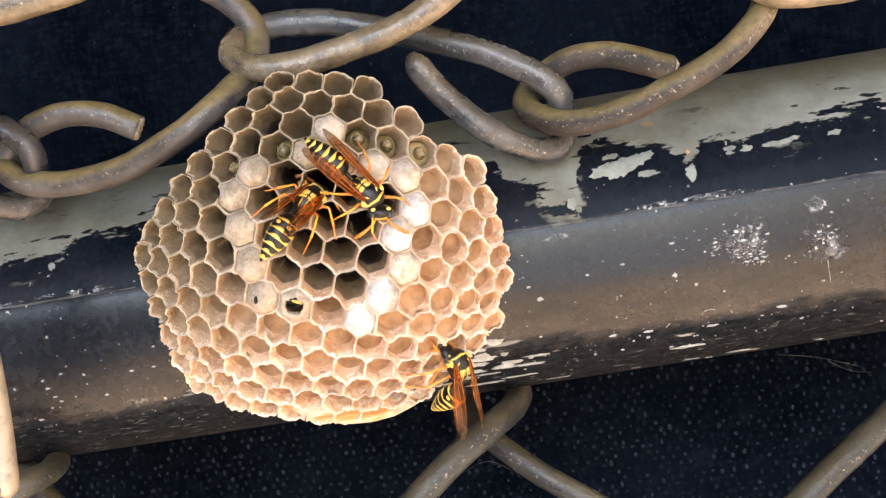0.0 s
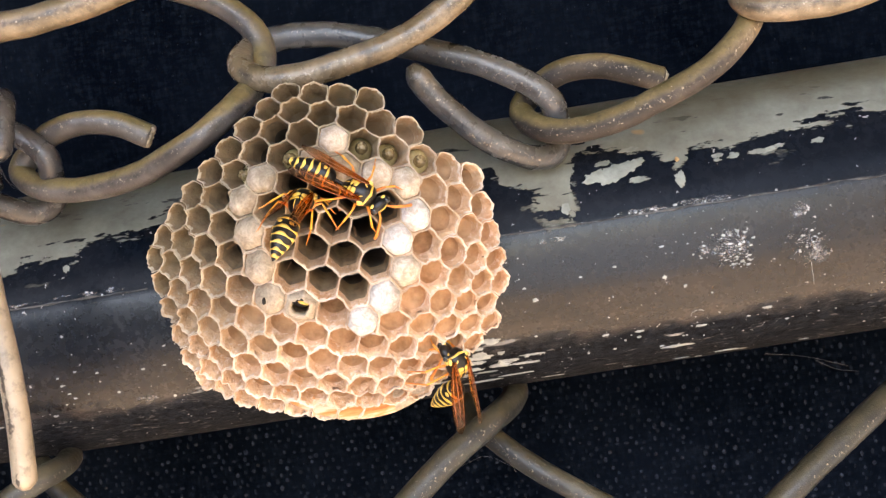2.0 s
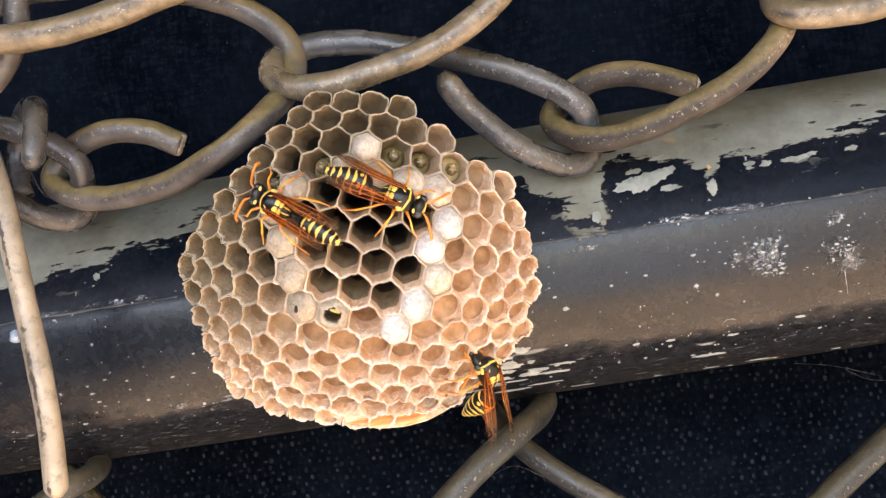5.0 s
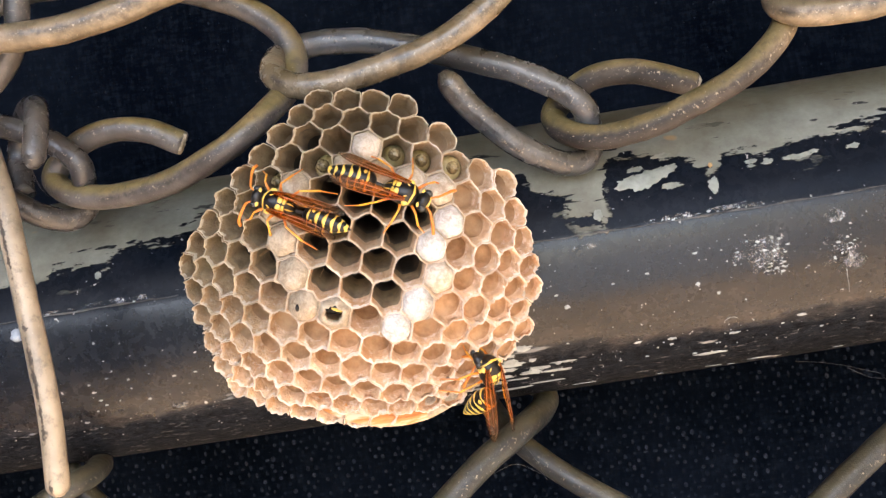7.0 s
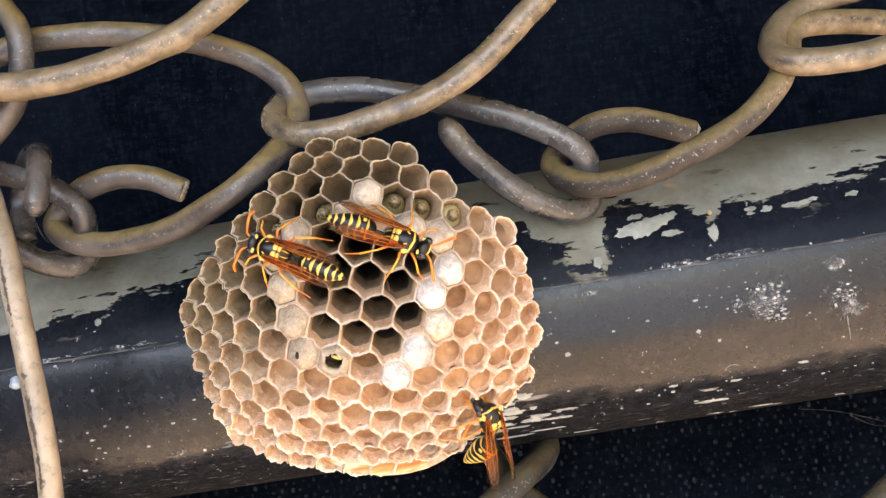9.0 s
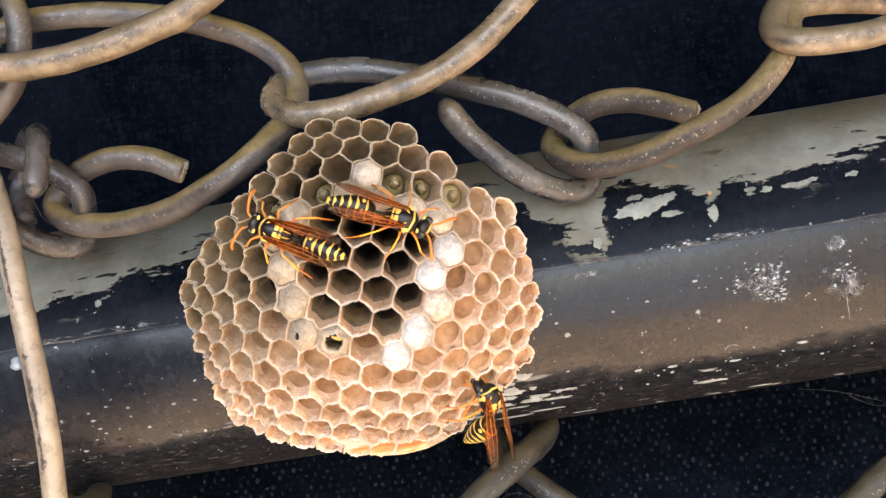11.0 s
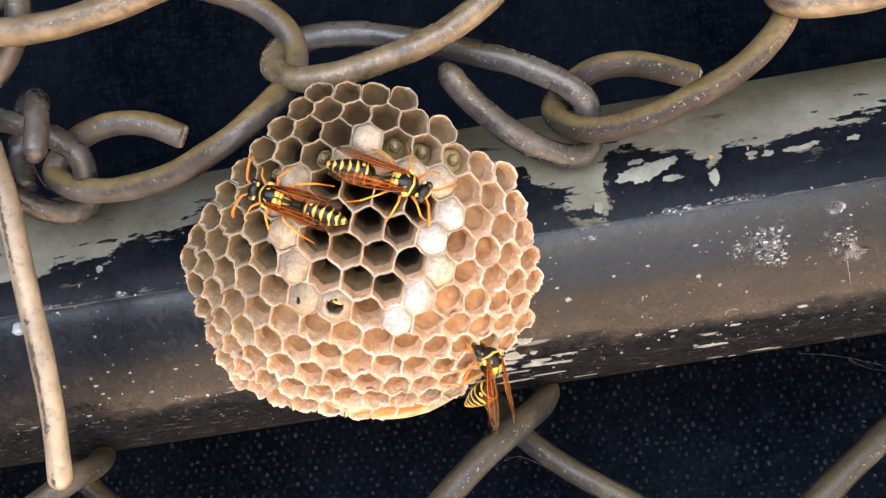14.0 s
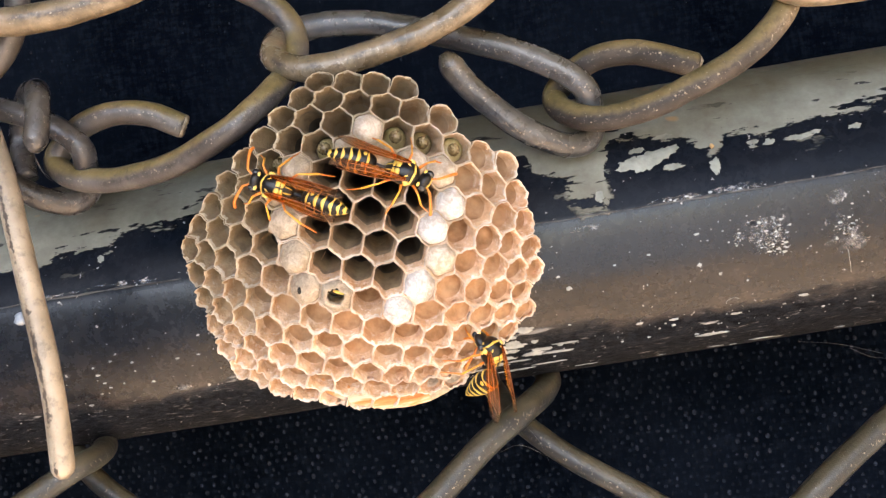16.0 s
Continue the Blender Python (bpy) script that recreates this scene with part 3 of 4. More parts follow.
        flake(x + rnd.gauss(0, wide), deg + rnd.gauss(0, tall), r * rnd.uniform(1, 2.2), r * rnd.uniform(0.7, 1.1), seed + n, 0.0001)


for n, (x, deg, w, h) in enumerate(((0.0400, -7.9, 0.0030, 0.0022), (0.0408, -13.4, 0.0034, 0.0022), (0.0532, -16.9, 0.0032, 0.0020), (0.0514, -9.6, 0.0018, 0.0012), (0.0519, -0.1, 0.0016, 0.0010), (0.0359, -9.6, 0.0012, 0.0008), (0.0366, 8.9, 0.0052, 0.0005), (0.0269, 8.7, 0.0040, 0.0005), (0.0119, 2.7, 0.0022, 0.0005), (-0.0548, -40.2, 0.0020, 0.0007), (-0.0595, -36.8, 0.0016, 0.0006), (-0.0796, -40.4, 0.0012, 0.0005), (-0.0653, 10.5, 0.0060, 0.0005), (-0.0766, 9.9, 0.0040, 0.0004))):
    flake(x, deg, w, h, 1000 + n, 0.00004, 0.0, SMEAR)
spatter(0.0414, -8.2, 0.0016, 3.0, 40, 100)
spatter(0.0415, -16.1, 0.0013, 1.6, 50, 200)
spatter(0.0533, -12.7, 0.0016, 2.4, 36, 300)
spatter(0.0347, -5.7, 0.0040, 5.0, 26, 400)
spatter(0.0300, 8.2, 0.0110, 0.35, 26, 900)
flake(0.0344, 27.0, 0.00032, 0.0004, 77, 0.00025, 0.0, RUST)
spatter(0.0350, -44.0, 0.0180, 5.0, 40, 500)
spatter(0.0100, -50.0, 0.0080, 4.0, 16, 600)
spatter(-0.0680, -30.0, 0.0100, 7.0, 16, 700)
spatter(0.0300, -6.0, 0.0200, 8.0, 22, 800)


# ---- chain-link wires ----
def wire(rows, radius, material, label, ends=(False, False), seed=0.0, pinch=0.0):
    """A bent fence wire; rows are millimetres. ends: which ends are cut off square and show bare metal."""
    pts = [Vector(p) * 0.001 for p in rows]
    base = pts[0].copy()
    bm = bmesh.new()
    shape = (lambda t: 1 if t < 1 - pinch else math.sqrt(max(0.15, 1 - ((t - 1 + pinch) / pinch) ** 2))) if pinch else None
    tube(bm, [p - base for p in pts], radius, 18, 10, shape, 0.05, seed)
    ob = part("fence_wire", bm, material, m=Matrix.Translation(base))
    tagged(ob, label, "fence wire", "chain-link fence wires")
    line = spline(pts, 10)
    for at_end, cut in enumerate(ends):
        if not cut:
            continue
        tip, before = (line[-1], line[-3]) if at_end else (line[0], line[2])
        d = (tip - before).normalized()
        bm = bmesh.new()
        up = d.orthogonal().normalized()
        side = d.cross(up)
        loops = []
        for r, h in ((0.98, -0.0003), (0.96, 0.00025), (0.7, 0.00045), (0.35, 0.0002)):
            loops.append([tip - base + d * (h + 0.0006 * noise.noise((k * 0.7, r * 3, seed))) + (up * math.cos(2 * math.pi * k / 16) + side * math.sin(2 * math.pi * k / 16)) * radius * r * (1 + 0.08 * noise.noise((k * 1.3, seed, 0))) for k in range(16)])
        rings(bm, loops)
        part("cut_end", bm, CUT, ob, "rough cut wire end")
    return ob


def lump_at(p, r):
    """A small uneven drop, in the tie wire's space."""
    bm = bmesh.new()
    bmesh.ops.create_icosphere(bm, subdivisions=2, radius=1)
    for v in bm.verts:
        v.co = Vector(p) - tie_wire.matrix_basis.translation + v.co * r * (1 + 0.25 * noise.noise(v.co * 1.5)) * (0.8 + 0.5 * (v.co.z < 0))
    return bm


R_WIRE = 0.00205
OLD = "dusty grey-brown chain-link fence wire bent in a loop"
HOOK = "dusty grey-brown chain-link wire with a cut end over the rail"
wire([(17.0, -35.7, 51.3), (9.1, -36.1, 44.8), (1.2, -36.6, 38.8), (-7.1, -37.1, 34.9), (-16.0, -37.7, 32.9), (-23.0, -38.1, 32.0), (-28.3, -37.4, 32.7), (-31.7, -34.6, 35.6), (-30.7, -29.6, 39.1), (-25.4, -27.2, 40.5), (-18.2, -26.8, 39.8), (-11.1, -26.4, 37.8), (-4.2, -26.9, 35.1), (4.4, -27.4, 31.4), (11.0, -28.0, 27.4), (14.9, -27.8, 23.8), (15.7, -25.7, 21.0), (16.1, -22.2, 18.3), (14.5, -22.7, 15.5), (11.4, -24.6, 15.1), (7.7, -26.4, 16.7), (3.6, -27.9, 19.5), (-0.3, -29.2, 23.4), (-3.8, -30.3, 27.9), (-5.9, -31.1, 32.1)], R_WIRE, WIRE_FRONT, HOOK, (False, False), 1, 0.025)
wire([(33.4, -23.6, 24.4), (28.3, -24.9, 26.5), (23.0, -25.3, 28.1), (17.6, -24.6, 28.1), (13.3, -22.9, 26.1), (10.5, -23.0, 23.3), (11.7, -26.0, 20.3), (16.6, -28.7, 18.1), (24.5, -30.2, 18.6), (32.7, -30.7, 21.1), (40.2, -30.2, 24.2), (46.0, -28.9, 28.6), (49.3, -26.7, 33.1), (51.4, -23.5, 37.5), (55.5, -21.3, 39.2), (67.8, -18.5, 38.0), (79.6, -17.8, 34.5)], R_WIRE, WIRE_SIDE, HOOK, (True, False), 2)
wire([(75.3, -32.1, 34.3), (61.7, -32.9, 31.1), (54.5, -32.4, 31.0), (48.8, -31.7, 31.9), (46.9, -28.8, 34.6), (49.9, -23.6, 39.1), (56.3, -20.2, 42.6), (67.8, -19.5, 44.5)], R_WIRE * 1.05, WIRE_TAN, OLD, seed=3)
wire([(-49.1, -28.7, 28.1), (-53.7, -30.0, 30.7), (-59.0, -30.3, 31.7), (-64.6, -29.6, 30.9), (-69.3, -27.9, 28.4), (-71.0, -28.0, 25.7), (-67.3, -30.8, 22.7), (-60.1, -33.4, 21.0), (-49.4, -37.7, 21.3), (-38.9, -42.1, 24.4), (-33.2, -40.2, 28.3), (-29.9, -33.5, 33.0), (-28.5, -30.9, 37.4), (-29.5, -30.0, 41.6), (-32.9, -29.7, 45.6), (-38.2, -30.0, 49.0), (-46.8, -30.5, 52.4), (-55.5, -31.1, 54.4), (-64.5, -31.6, 55.4), (-72.2, -31.1, 55.3), (-80.4, -30.6, 52.7)], R_WIRE * 0.97, WIRE, HOOK, (True, False), 4)
wire([(-32.8, -39.7, 55.5), (-41.3, -40.2, 50.4), (-46.7, -40.6, 48.7), (-52.9, -40.9, 47.2), (-61.7, -41.5, 46.0), (-70.2, -42.0, 46.2), (-79.7, -41.6, 49.0)], R_WIRE * 1.08, WIRE_TAN, OLD, seed=5)
wire([(-93.0, -32.4, 39.4), (-84.2, -31.8, 37.3), (-77.2, -31.4, 35.3), (-71.6, -32.1, 32.9), (-67.2, -32.8, 29.9), (-64.7, -32.6, 26.8), (-65.1, -30.7, 23.7), (-66.4, -27.2, 20.9), (-68.9, -28.4, 18.9), (-72.3, -31.1, 19.9), (-76.8, -33.4, 23.3), (-81.8, -34.7, 28.4), (-86.2, -36.0, 34.6)], R_WIRE * 0.95, WIRE_DARK, HOOK, (False, True), 6)
wire([(-76.2, -34.3, 66.5), (-70.9, -36.0, 59.7), (-68.9, -36.9, 56.0), (-68.9, -36.9, 51.2), (-70.5, -36.0, 47.1), (-73.6, -35.2, 43.0), (-79.8, -34.6, 38.3)], R_WIRE * 0.95, WIRE, OLD, seed=7)
wire([(-75.3, -30.3, 23.8), (-76.0, -28.3, 31.0), (-72.7, -31.1, 36.2), (-69.1, -35.9, 36.5), (-66.8, -40.8, 34.5), (-66.8, -42.8, 30.0), (-67.4, -43.8, 26.0)], R_WIRE * 0.9, WIRE_DARK, "short doubled-back stub of dark grey fence wire", (False, False), 8, 0.09)
tie_wire = wire([(-79.9, -35.6, 40.0), (-76.5, -38.4, 32.0), (-74.3, -40.2, 23.7), (-72.8, -42.2, 14.8), (-71.75, -43.1, 4.4), (-70.65, -44.1, -7.4), (-70.8, -44.1, -15.9), (-71.2, -44.1, -22.4)], 0.00178, WIRE_PALE, "pale weather-worn tie wire hanging before the rail", (False, False), 9, 0.035)
part("dried_drop", lump_at((-0.07400, -0.04320, 0.00225), 0.00095), DROP, tie_wire, "bluish white dried drop")
LOW = "dull olive-grey chain-link wire below the rail"
wire([(-35.9, -27.9, -49.1), (-25.8, -26.3, -42.6), (-19.2, -24.8, -38.3), (-10.3, -22.3, -31.6), (-2.5, -16.8, -27.4), (1.4, -8.6, -26.0), (2.5, 0.5, -24.8), (0.7, 7.4, -23.4), (-5.1, 10.1, -21.4)], 0.0023, WIRE_LOW, LOW, seed=10)
wire([(-9.7, 7.8, -23.2), (-7.0, 0.9, -27.4), (-4.8, -5.9, -30.0), (-0.9, -8.7, -33.9), (5.2, -10.3, -39.1), (12.2, -11.9, -44.0), (22.6, -13.3, -51.5)], 0.0020, WIRE_LOW, LOW, seed=11)
wire([(31.2, -17.8, -57.6), (42.3, -16.1, -49.4), (50.1, -14.6, -44.2), (58.1, -12.1, -39.6), (68.1, -5.5, -35.5), (78.6, 7.2, -33.1)], 0.0023, WIRE_LOW, LOW, seed=12)
wire([(-103.3, -26.0, -36.7), (-93.0, -25.4, -31.7), (-84.8, -24.9, -27.7), (-78.5, -22.5, -24.7), (-77.1, -16.4, -24.1), (-79.3, -7.5, -23.9), (-84.3, 1.2, -23.1), (-90.2, 3.9, -21.6)], 0.0021, WIRE_LOW, LOW, seed=13)
wire([(-91.0, 2.8, -22.4), (-86.0, -4.9, -25.3), (-81.4, -11.6, -27.6), (-77.2, -13.4, -31.6), (-68.6, -14.8, -38.6)], 0.0019, WIRE_LOW, LOW, seed=14)


def cobweb(paths):
    """Loose threads of old web and dust."""
    base = Vector(paths[0][0])
    thing = tagged(empty("cobweb", Matrix.Translation(base)), "thin pale strands of old cobweb on the wires", "cobweb")
    for n, pts in enumerate(paths):
        bm = bmesh.new()
        tube(bm, [Vector(p) - base for p in pts], 0.000028, 5, 8, lambda t: 0.6 + 0.8 * abs(noise.noise((t * 9, n, 0))))
        part("thread", bm, WEB, thing)


cobweb((((-0.0089, -0.0182, -0.0341), (-0.0045, -0.0119, -0.0343), (0.0000, -0.0106, -0.0372)), ((-0.0026, -0.0108, -0.0316), (-0.0010, -0.0117, -0.0342), (0.0002, -0.0116, -0.0378))))
cobweb((((0.0534, 0.0207, -0.0288), (0.0626, 0.0262, -0.0314), (0.0731, 0.0319, -0.0357)), ((0.0648, 0.0264, -0.0325), (0.0697, 0.0287, -0.0355), (0.0753, 0.0320, -0.0372))))
cobweb((((-0.0683, -0.0419, 0.0259), (-0.0702, -0.0360, 0.0241), (-0.0705, -0.0320, 0.0230)), ((-0.0684, -0.0419, 0.0261), (-0.0705, -0.0340, 0.0233), (-0.0701, -0.0310, 0.0225))))

# ---- the nest: a convex comb of paper cells ----
NC, NR = Vector((-0.02203, -0.01858, 0.00751)), 0.0345
NAX, EX, EY = Vector((0.1219, -0.9924, -0.0155)).normalized(), Vector((0.9801, 0.1228, -0.1558)).normalized(), None
EY = NAX.cross(EX).normalized()
EX = EY.cross(NAX)
# the cells fan out less than the face is round, and lean downwards
LEAN = Matrix.Rotation(radians(17), 3, EX)
NEST_AT = Vector((-0.0205, -0.024, 0.0))


def lattice(i, j):
    """Middle of a cell on the unrolled comb, in millimetres."""
    x = 0.2925 + 1.4493 * j - 0.0078 * j**2 + 0.0001 * j**3 + 4.459 * i + 0.0056 * i * j - 0.0034 * i * j**2 - 0.0155 * i**2 - 0.0042 * i**2 * j - 0.0029 * i**3
    y = -3.0046 - 4.6156 * j + 0.0255 * j**2 + 0.0143 * j**3 - 1.1023 * i + 0.0439 * i * j + 0.0291 * i * j**2 + 0.0187 * i**2 + 0.0196 * i**2 * j + 0.0053 * i**3
    jit = Vector((noise.noise((i * 3.1, j * 2.7, 1.5)), noise.noise((i * 2.3, j * 3.9, 8.5)))) * 0.5
    return Vector((x, y)) + jit


def comb(q, lift=0.0):
    """A place on the comb's face; q in millimetres, lift in metres along the cell."""
    q = Vector(q)
    r = q.length * 0.001
    u = (EX * q.x + EY * q.y).normalized() if q.length > 1e-6 else EX

    n = NAX * math.cos(r / NR) + u * math.sin(r / NR)
    place = NC + n * NR
    fan = r / NR * (0.8 + 0.2 * min(1.0, q.y / 12) if q.y > 0 else 0.8 - 0.2 * min(1.0, -q.y / 12))
    axis = LEAN @ (NAX * math.cos(fan) + u * math.sin(fan))
    return place + axis * lift


def reach(a):
    """How far the comb reaches in a direction, in millimetres."""
    return 1.8 * max(0.0, math.sin(a)) ** 2 + 28.36 - 2.76 * math.cos(a) - 6.54 * math.sin(a) + math.cos(2 * a) - 0.1 * math.sin(2 * a) - 0.2 * math.cos(3 * a) - 1.75 * math.sin(3 * a) + 0.42 * math.cos(4 * a) + 0.92 * math.sin(4 * a)


SIDES = ((1, 0), (0, 1), (-1, 1), (-1, 0), (0, -1), (1, -1))
CAPS_WHITE = {(1, -4), (2, -3), (3, -3), (3, -2), (2, -1), (2, 0), (1, 1), (0, 2)}
# cells whose painted shade begins nearer the mouth
DARKEST_CELLS = {(1, -1), (0, -1), (2, -2), (1, -2), (0, -2), (-1, -2), (1, 0), (-2, 0)}
CAPS_CREAM = {(1, -4), (2, -3), (3, -3), (2, 0)}
CAPS_OLD = {(-2, -2), (-3, -1), (-3, 0), (-3, 1), (-3, 2), (0, -3), (1, -3)}
GRUBS = ((2, -4), (3, -4), (4, -4), (-1, -3), (-3, -2))
nest = tagged(empty("wasp_nest", Matrix.Translation(NEST_AT)), "round grey-brown paper nest of open and capped cells", "wasp nest")


def cell_depth(i, j):
    q = lattice(i, j)
    off = q - Vector((-2.5, 2.0))
    d = math.hypot(off.x * (0.8 if off.x < 0 else 1.05), off.y * (0.62 if off.y > 0 else 1.0))
    room = 6.5 + (22.0 - 0.8 * max(0.0, q.y)) * max(0.0, 1 - q.length / reach(math.atan2(q.y, q.x)))
    return min(room, max(7.0, 20.5 - 0.8 * d) * (1 + 0.16 * noise.noise((i * 1.7, j * 1.7, 3)))) * (1 - 0.45 * min(1.0, max(0.0, (-q.y - 5) / 9))) * (1 - 0.45 * min(1.0, max(0.0, (q.x - 5) / 8))) * 0.001


def cell_outline(i, j, per=8):
    mid = lattice(i, j)
    near = [lattice(i + a, j + b) for a, b in SIDES]
    corners = []
    for k in range(6):
        c = (mid + near[k] + near[(k + 1) % 6]) / 3
        # free outer corners stay rounded
        free = sum((i + a, j + b) not in CELL_SET for a, b in (SIDES[k], SIDES[(k + 1) % 6]))
        corners.append(mid + (c - mid) * (1, 0.96, 0.86)[free])
    outer = [(i + a, j + b) not in CELL_SET for a, b in SIDES]
    line = []
    for k in range(6):
        a, b = corners[k], corners[(k + 1) % 6]
        for t in range(per):
            p = a + (b - a) * t / per
            if outer[(k + 1) % 6]:
                # free walls bulge
                p += (p - mid).normalized() * (0.42 * math.sin(math.pi * t / per))
            # walls are drawn by hand, as it were: never quite straight
            line.append(p + Vector((noise.noise((p.x * 0.9, p.y * 0.9, 21)), noise.noise((p.x * 0.9, p.y * 0.9, 35)))) * 0.2)
    return mid, line


def rim(q):
    """Uneven height of the cell walls' edge."""
    return 0.0006 * noise.noise((q.x * 0.4, q.y * 0.4, 2)) + 0.0004 * noise.noise((q.x * 1.1, q.y * 1.1, 5)) + 0.00026 * noise.noise((q.x * 3.4, q.y * 3.4, 9))


def nest_cell(i, j):
    mid, line = cell_outline(i, j)
    n = len(line)
    d = cell_depth(i, j)
    rmean = sum((p - mid).length for p in line) / n
    centre = comb(mid)
    axis = (comb(mid, 0.001) - centre).normalized()
    e = min(1.0, max(0.0, (mid.length / reach(math.atan2(mid.y, mid.x)) - 0.45) / 0.5))
    own = (0.0001 + 0.00025 * e) * noise.noise((i * 2.1, j * 1.3, 40))

    def ring(s, lift, circle=0.0, uneven=1.0):
        out = []
        for k, p in enumerate(line):
            v = p - mid
            v = (v * (1 - circle) + v.normalized() * rmean * circle) * s
            # the corners stand a little higher than the middles of the walls
            wave = 0.00016 * math.cos(2 * math.pi * k / 8)
            c = comb(mid + v, lift + own + (rim(p) + wave) * uneven)
            # each mouth is turned square to its cell, so that the mouths step like scales
            out.append(c - axis * (comb(mid + v) - centre).dot(axis) * (0.08 + (0.3 if mid.x < 0 else 0.14) * e) - NEST_AT)
        return out

    bm = bmesh.new()
    low = -d - 0.0012
    # young cells at the edge have thicker, softer lips than the old deep ones
    lip = 0.05 + 0.025 * e + 0.03 * max(0.0, noise.noise((i * 1.9, j * 2.9, 14)))
    w = 1 - lip
    loops = [ring(0.95, low), ring(0.985, -0.0025, 0.0, 0.6), ring(1.0, -0.0004), ring(0.997, -0.00003), ring(1 - lip * 0.5, 0.00006, 0.02), ring(w, -0.00008, 0.05), ring(w - 0.012, -0.0005, 0.12)]
    loops += [ring(w - 0.03, -d * 0.16, 0.32, 0.5), ring(w - 0.05, -d * 0.35, 0.52, 0.2), ring(w - 0.08, -d * 0.55, 0.7, 0.0), ring(w - 0.16, -d * 0.74, 0.82, 0.0), ring(w - 0.32, -d * 0.89, 0.9, 0.0), ring(0.42, -d * 0.97, 0.95, 0.0), ring(0.2, -d, 1.0, 0.0)]
    rings(bm, loops)
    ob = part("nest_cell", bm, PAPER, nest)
    for extra in (RIM, LINING_SHADE, STAIN_SHADE, FLOOR_SHADE):
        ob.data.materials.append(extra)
    # deep cells: lower walls and floors carry their shade as colour
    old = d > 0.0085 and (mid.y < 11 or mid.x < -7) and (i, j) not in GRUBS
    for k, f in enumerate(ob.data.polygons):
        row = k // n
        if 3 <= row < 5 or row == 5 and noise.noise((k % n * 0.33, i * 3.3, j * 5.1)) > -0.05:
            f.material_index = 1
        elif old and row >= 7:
            f.material_index = 2 if row < (8 if (i, j) in DARKEST_CELLS else 9) else 4
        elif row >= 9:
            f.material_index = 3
    if (i, j) in CAPS_WHITE or (i, j) in CAPS_OLD:
        bm = bmesh.new()
        tall = 0.0015 + 0.0005 * noise.noise((i, j, 4.0))
        loops = []
        for s, f in ((0.94, -0.6), (0.93, -0.3), (0.89, 0.0), (0.81, 0.28), (0.69, 0.52), (0.53, 0.70), (0.36, 0.81), (0.19, 0.86), (0.05, 0.87)):
            loops.append([p + axis * (0.00035 * noise.noise(p * 420) + 0.00006 * noise.noise(p * 1700)) for p in ring(s, tall * f, min(0.97, 0.3 + 0.75 * max(0.0, f + 0.3)), 0.25 if f < 0.5 else 0.0)])
        rings(bm, loops)
        if (i, j) in CAPS_OLD:
            part("silk_cap", bm, SILK_OLD, ob, "dirty grey silk cap")
        elif (i, j) in CAPS_CREAM:
            part("silk_cap", bm, SILK_CREAM, ob, "cream silk cap")
        else:
            part("silk_cap", bm, SILK, ob, "bright white silk cap")
        if (i, j) == (-3, 2):
            # the hole is a black disc on the cap, for the shade inside
            bm = bmesh.new()
            c = sum(loops[-2], Vector()) / n + (EY * 0.35 - EX * 0.5) * 0.001
            rings(bm, [[c + (EX * math.cos(k) * 0.28 + EY * math.sin(k) * 0.5) * 0.001 * (1 + 0.3 * noise.noise((k, 3, 3))) + NAX * h for k in [2 * math.pi * t / 10 for t in range(10)]] for h in (-0.0003, 0.00012)])
            part("hole_shade", bm, BLACK, ob, "black disc for the shade in a chewed hole")
    return ob


CELLS = []
for i in range(-13, 14):
    for j in range(-13, 14):
        q = lattice(i, j)
        a = math.atan2(q.y, q.x)
        if q.length < reach(a) - (-1.6 if -2.5 < a < -1.98 else 0.0 if -1.98 <= a < -1.8 else 1.2 if -1.8 <= a < -1.52 else 3.4 if -1.52 <= a < -0.9 else 0.9 if 0.8 < a < 1.75 else 0.6 if 1.75 < a or a < -2.4 else 1.3):
            CELLS.append((i, j))


CELL_SET = set(CELLS)


def comb_back():
    """Paper back of the comb and the short stalk on the rail."""
    bm = bmesh.new()
    n = 72
    loops = []
    for s, lift in ((0.80, -0.0110), (0.86, -0.0106), (0.875, -0.0112), (0.85, -0.0125), (0.78, -0.0150), (0.62, -0.0190), (0.35, -0.0215)):
        loop = []
        for k in range(n):
            a = 2 * math.pi * k / n
            r = (reach(a) - 0.9) * s * (1 + 0.015 * noise.noise((math.cos(a) * 6, math.sin(a) * 6, s)))
            p = comb((r * math.cos(a), r * math.sin(a)), lift)
            loop.append(p - NEST_AT)
        loops.append(loop)
    rings(bm, loops, False)
    part("comb_back", bm, EDGE, nest, "orange-brown streaked paper back of the comb")
    # sheet of paper drawn round under the lower edge
    bm = bmesh.new()
    grid = []
    for k in range(41):
        a = radians(-122 + 78 * k / 40)
        f = math.sin(math.pi * k / 40) ** 0.6
        row = []
        for out, lift in ((-3.4, -0.0010), (-1.2, -0.0002), (-0.4, 0.0003), (0.5, -0.0004), (1.0, -0.0020), (0.9, -0.0042), (0.0, -0.0090), (-2.0, -0.0130)):
            r = reach(a) - 3.4 + (2.4 + 0.8 * out) * f + 0.3 * noise.noise((k * 0.35, out, 1))
            row.append(comb((r * math.cos(a), r * math.sin(a)), lift * f - 0.004 * (1 - f)) - NEST_AT)
        grid.append(row)
    rings(bm, [list(c) for c in grid])
    apron = part("paper_apron", bm, EDGE, nest, "orange and white streaked paper sheet under the comb")
    apron.data.materials.append(SILK_OLD)
    for k, f in enumerate(apron.data.polygons):
        if 25 <= k // 8 <= 38 and (k % 8 < 2 or k % 8 > 5):
            f.material_index = 1
    bm = bmesh.new()
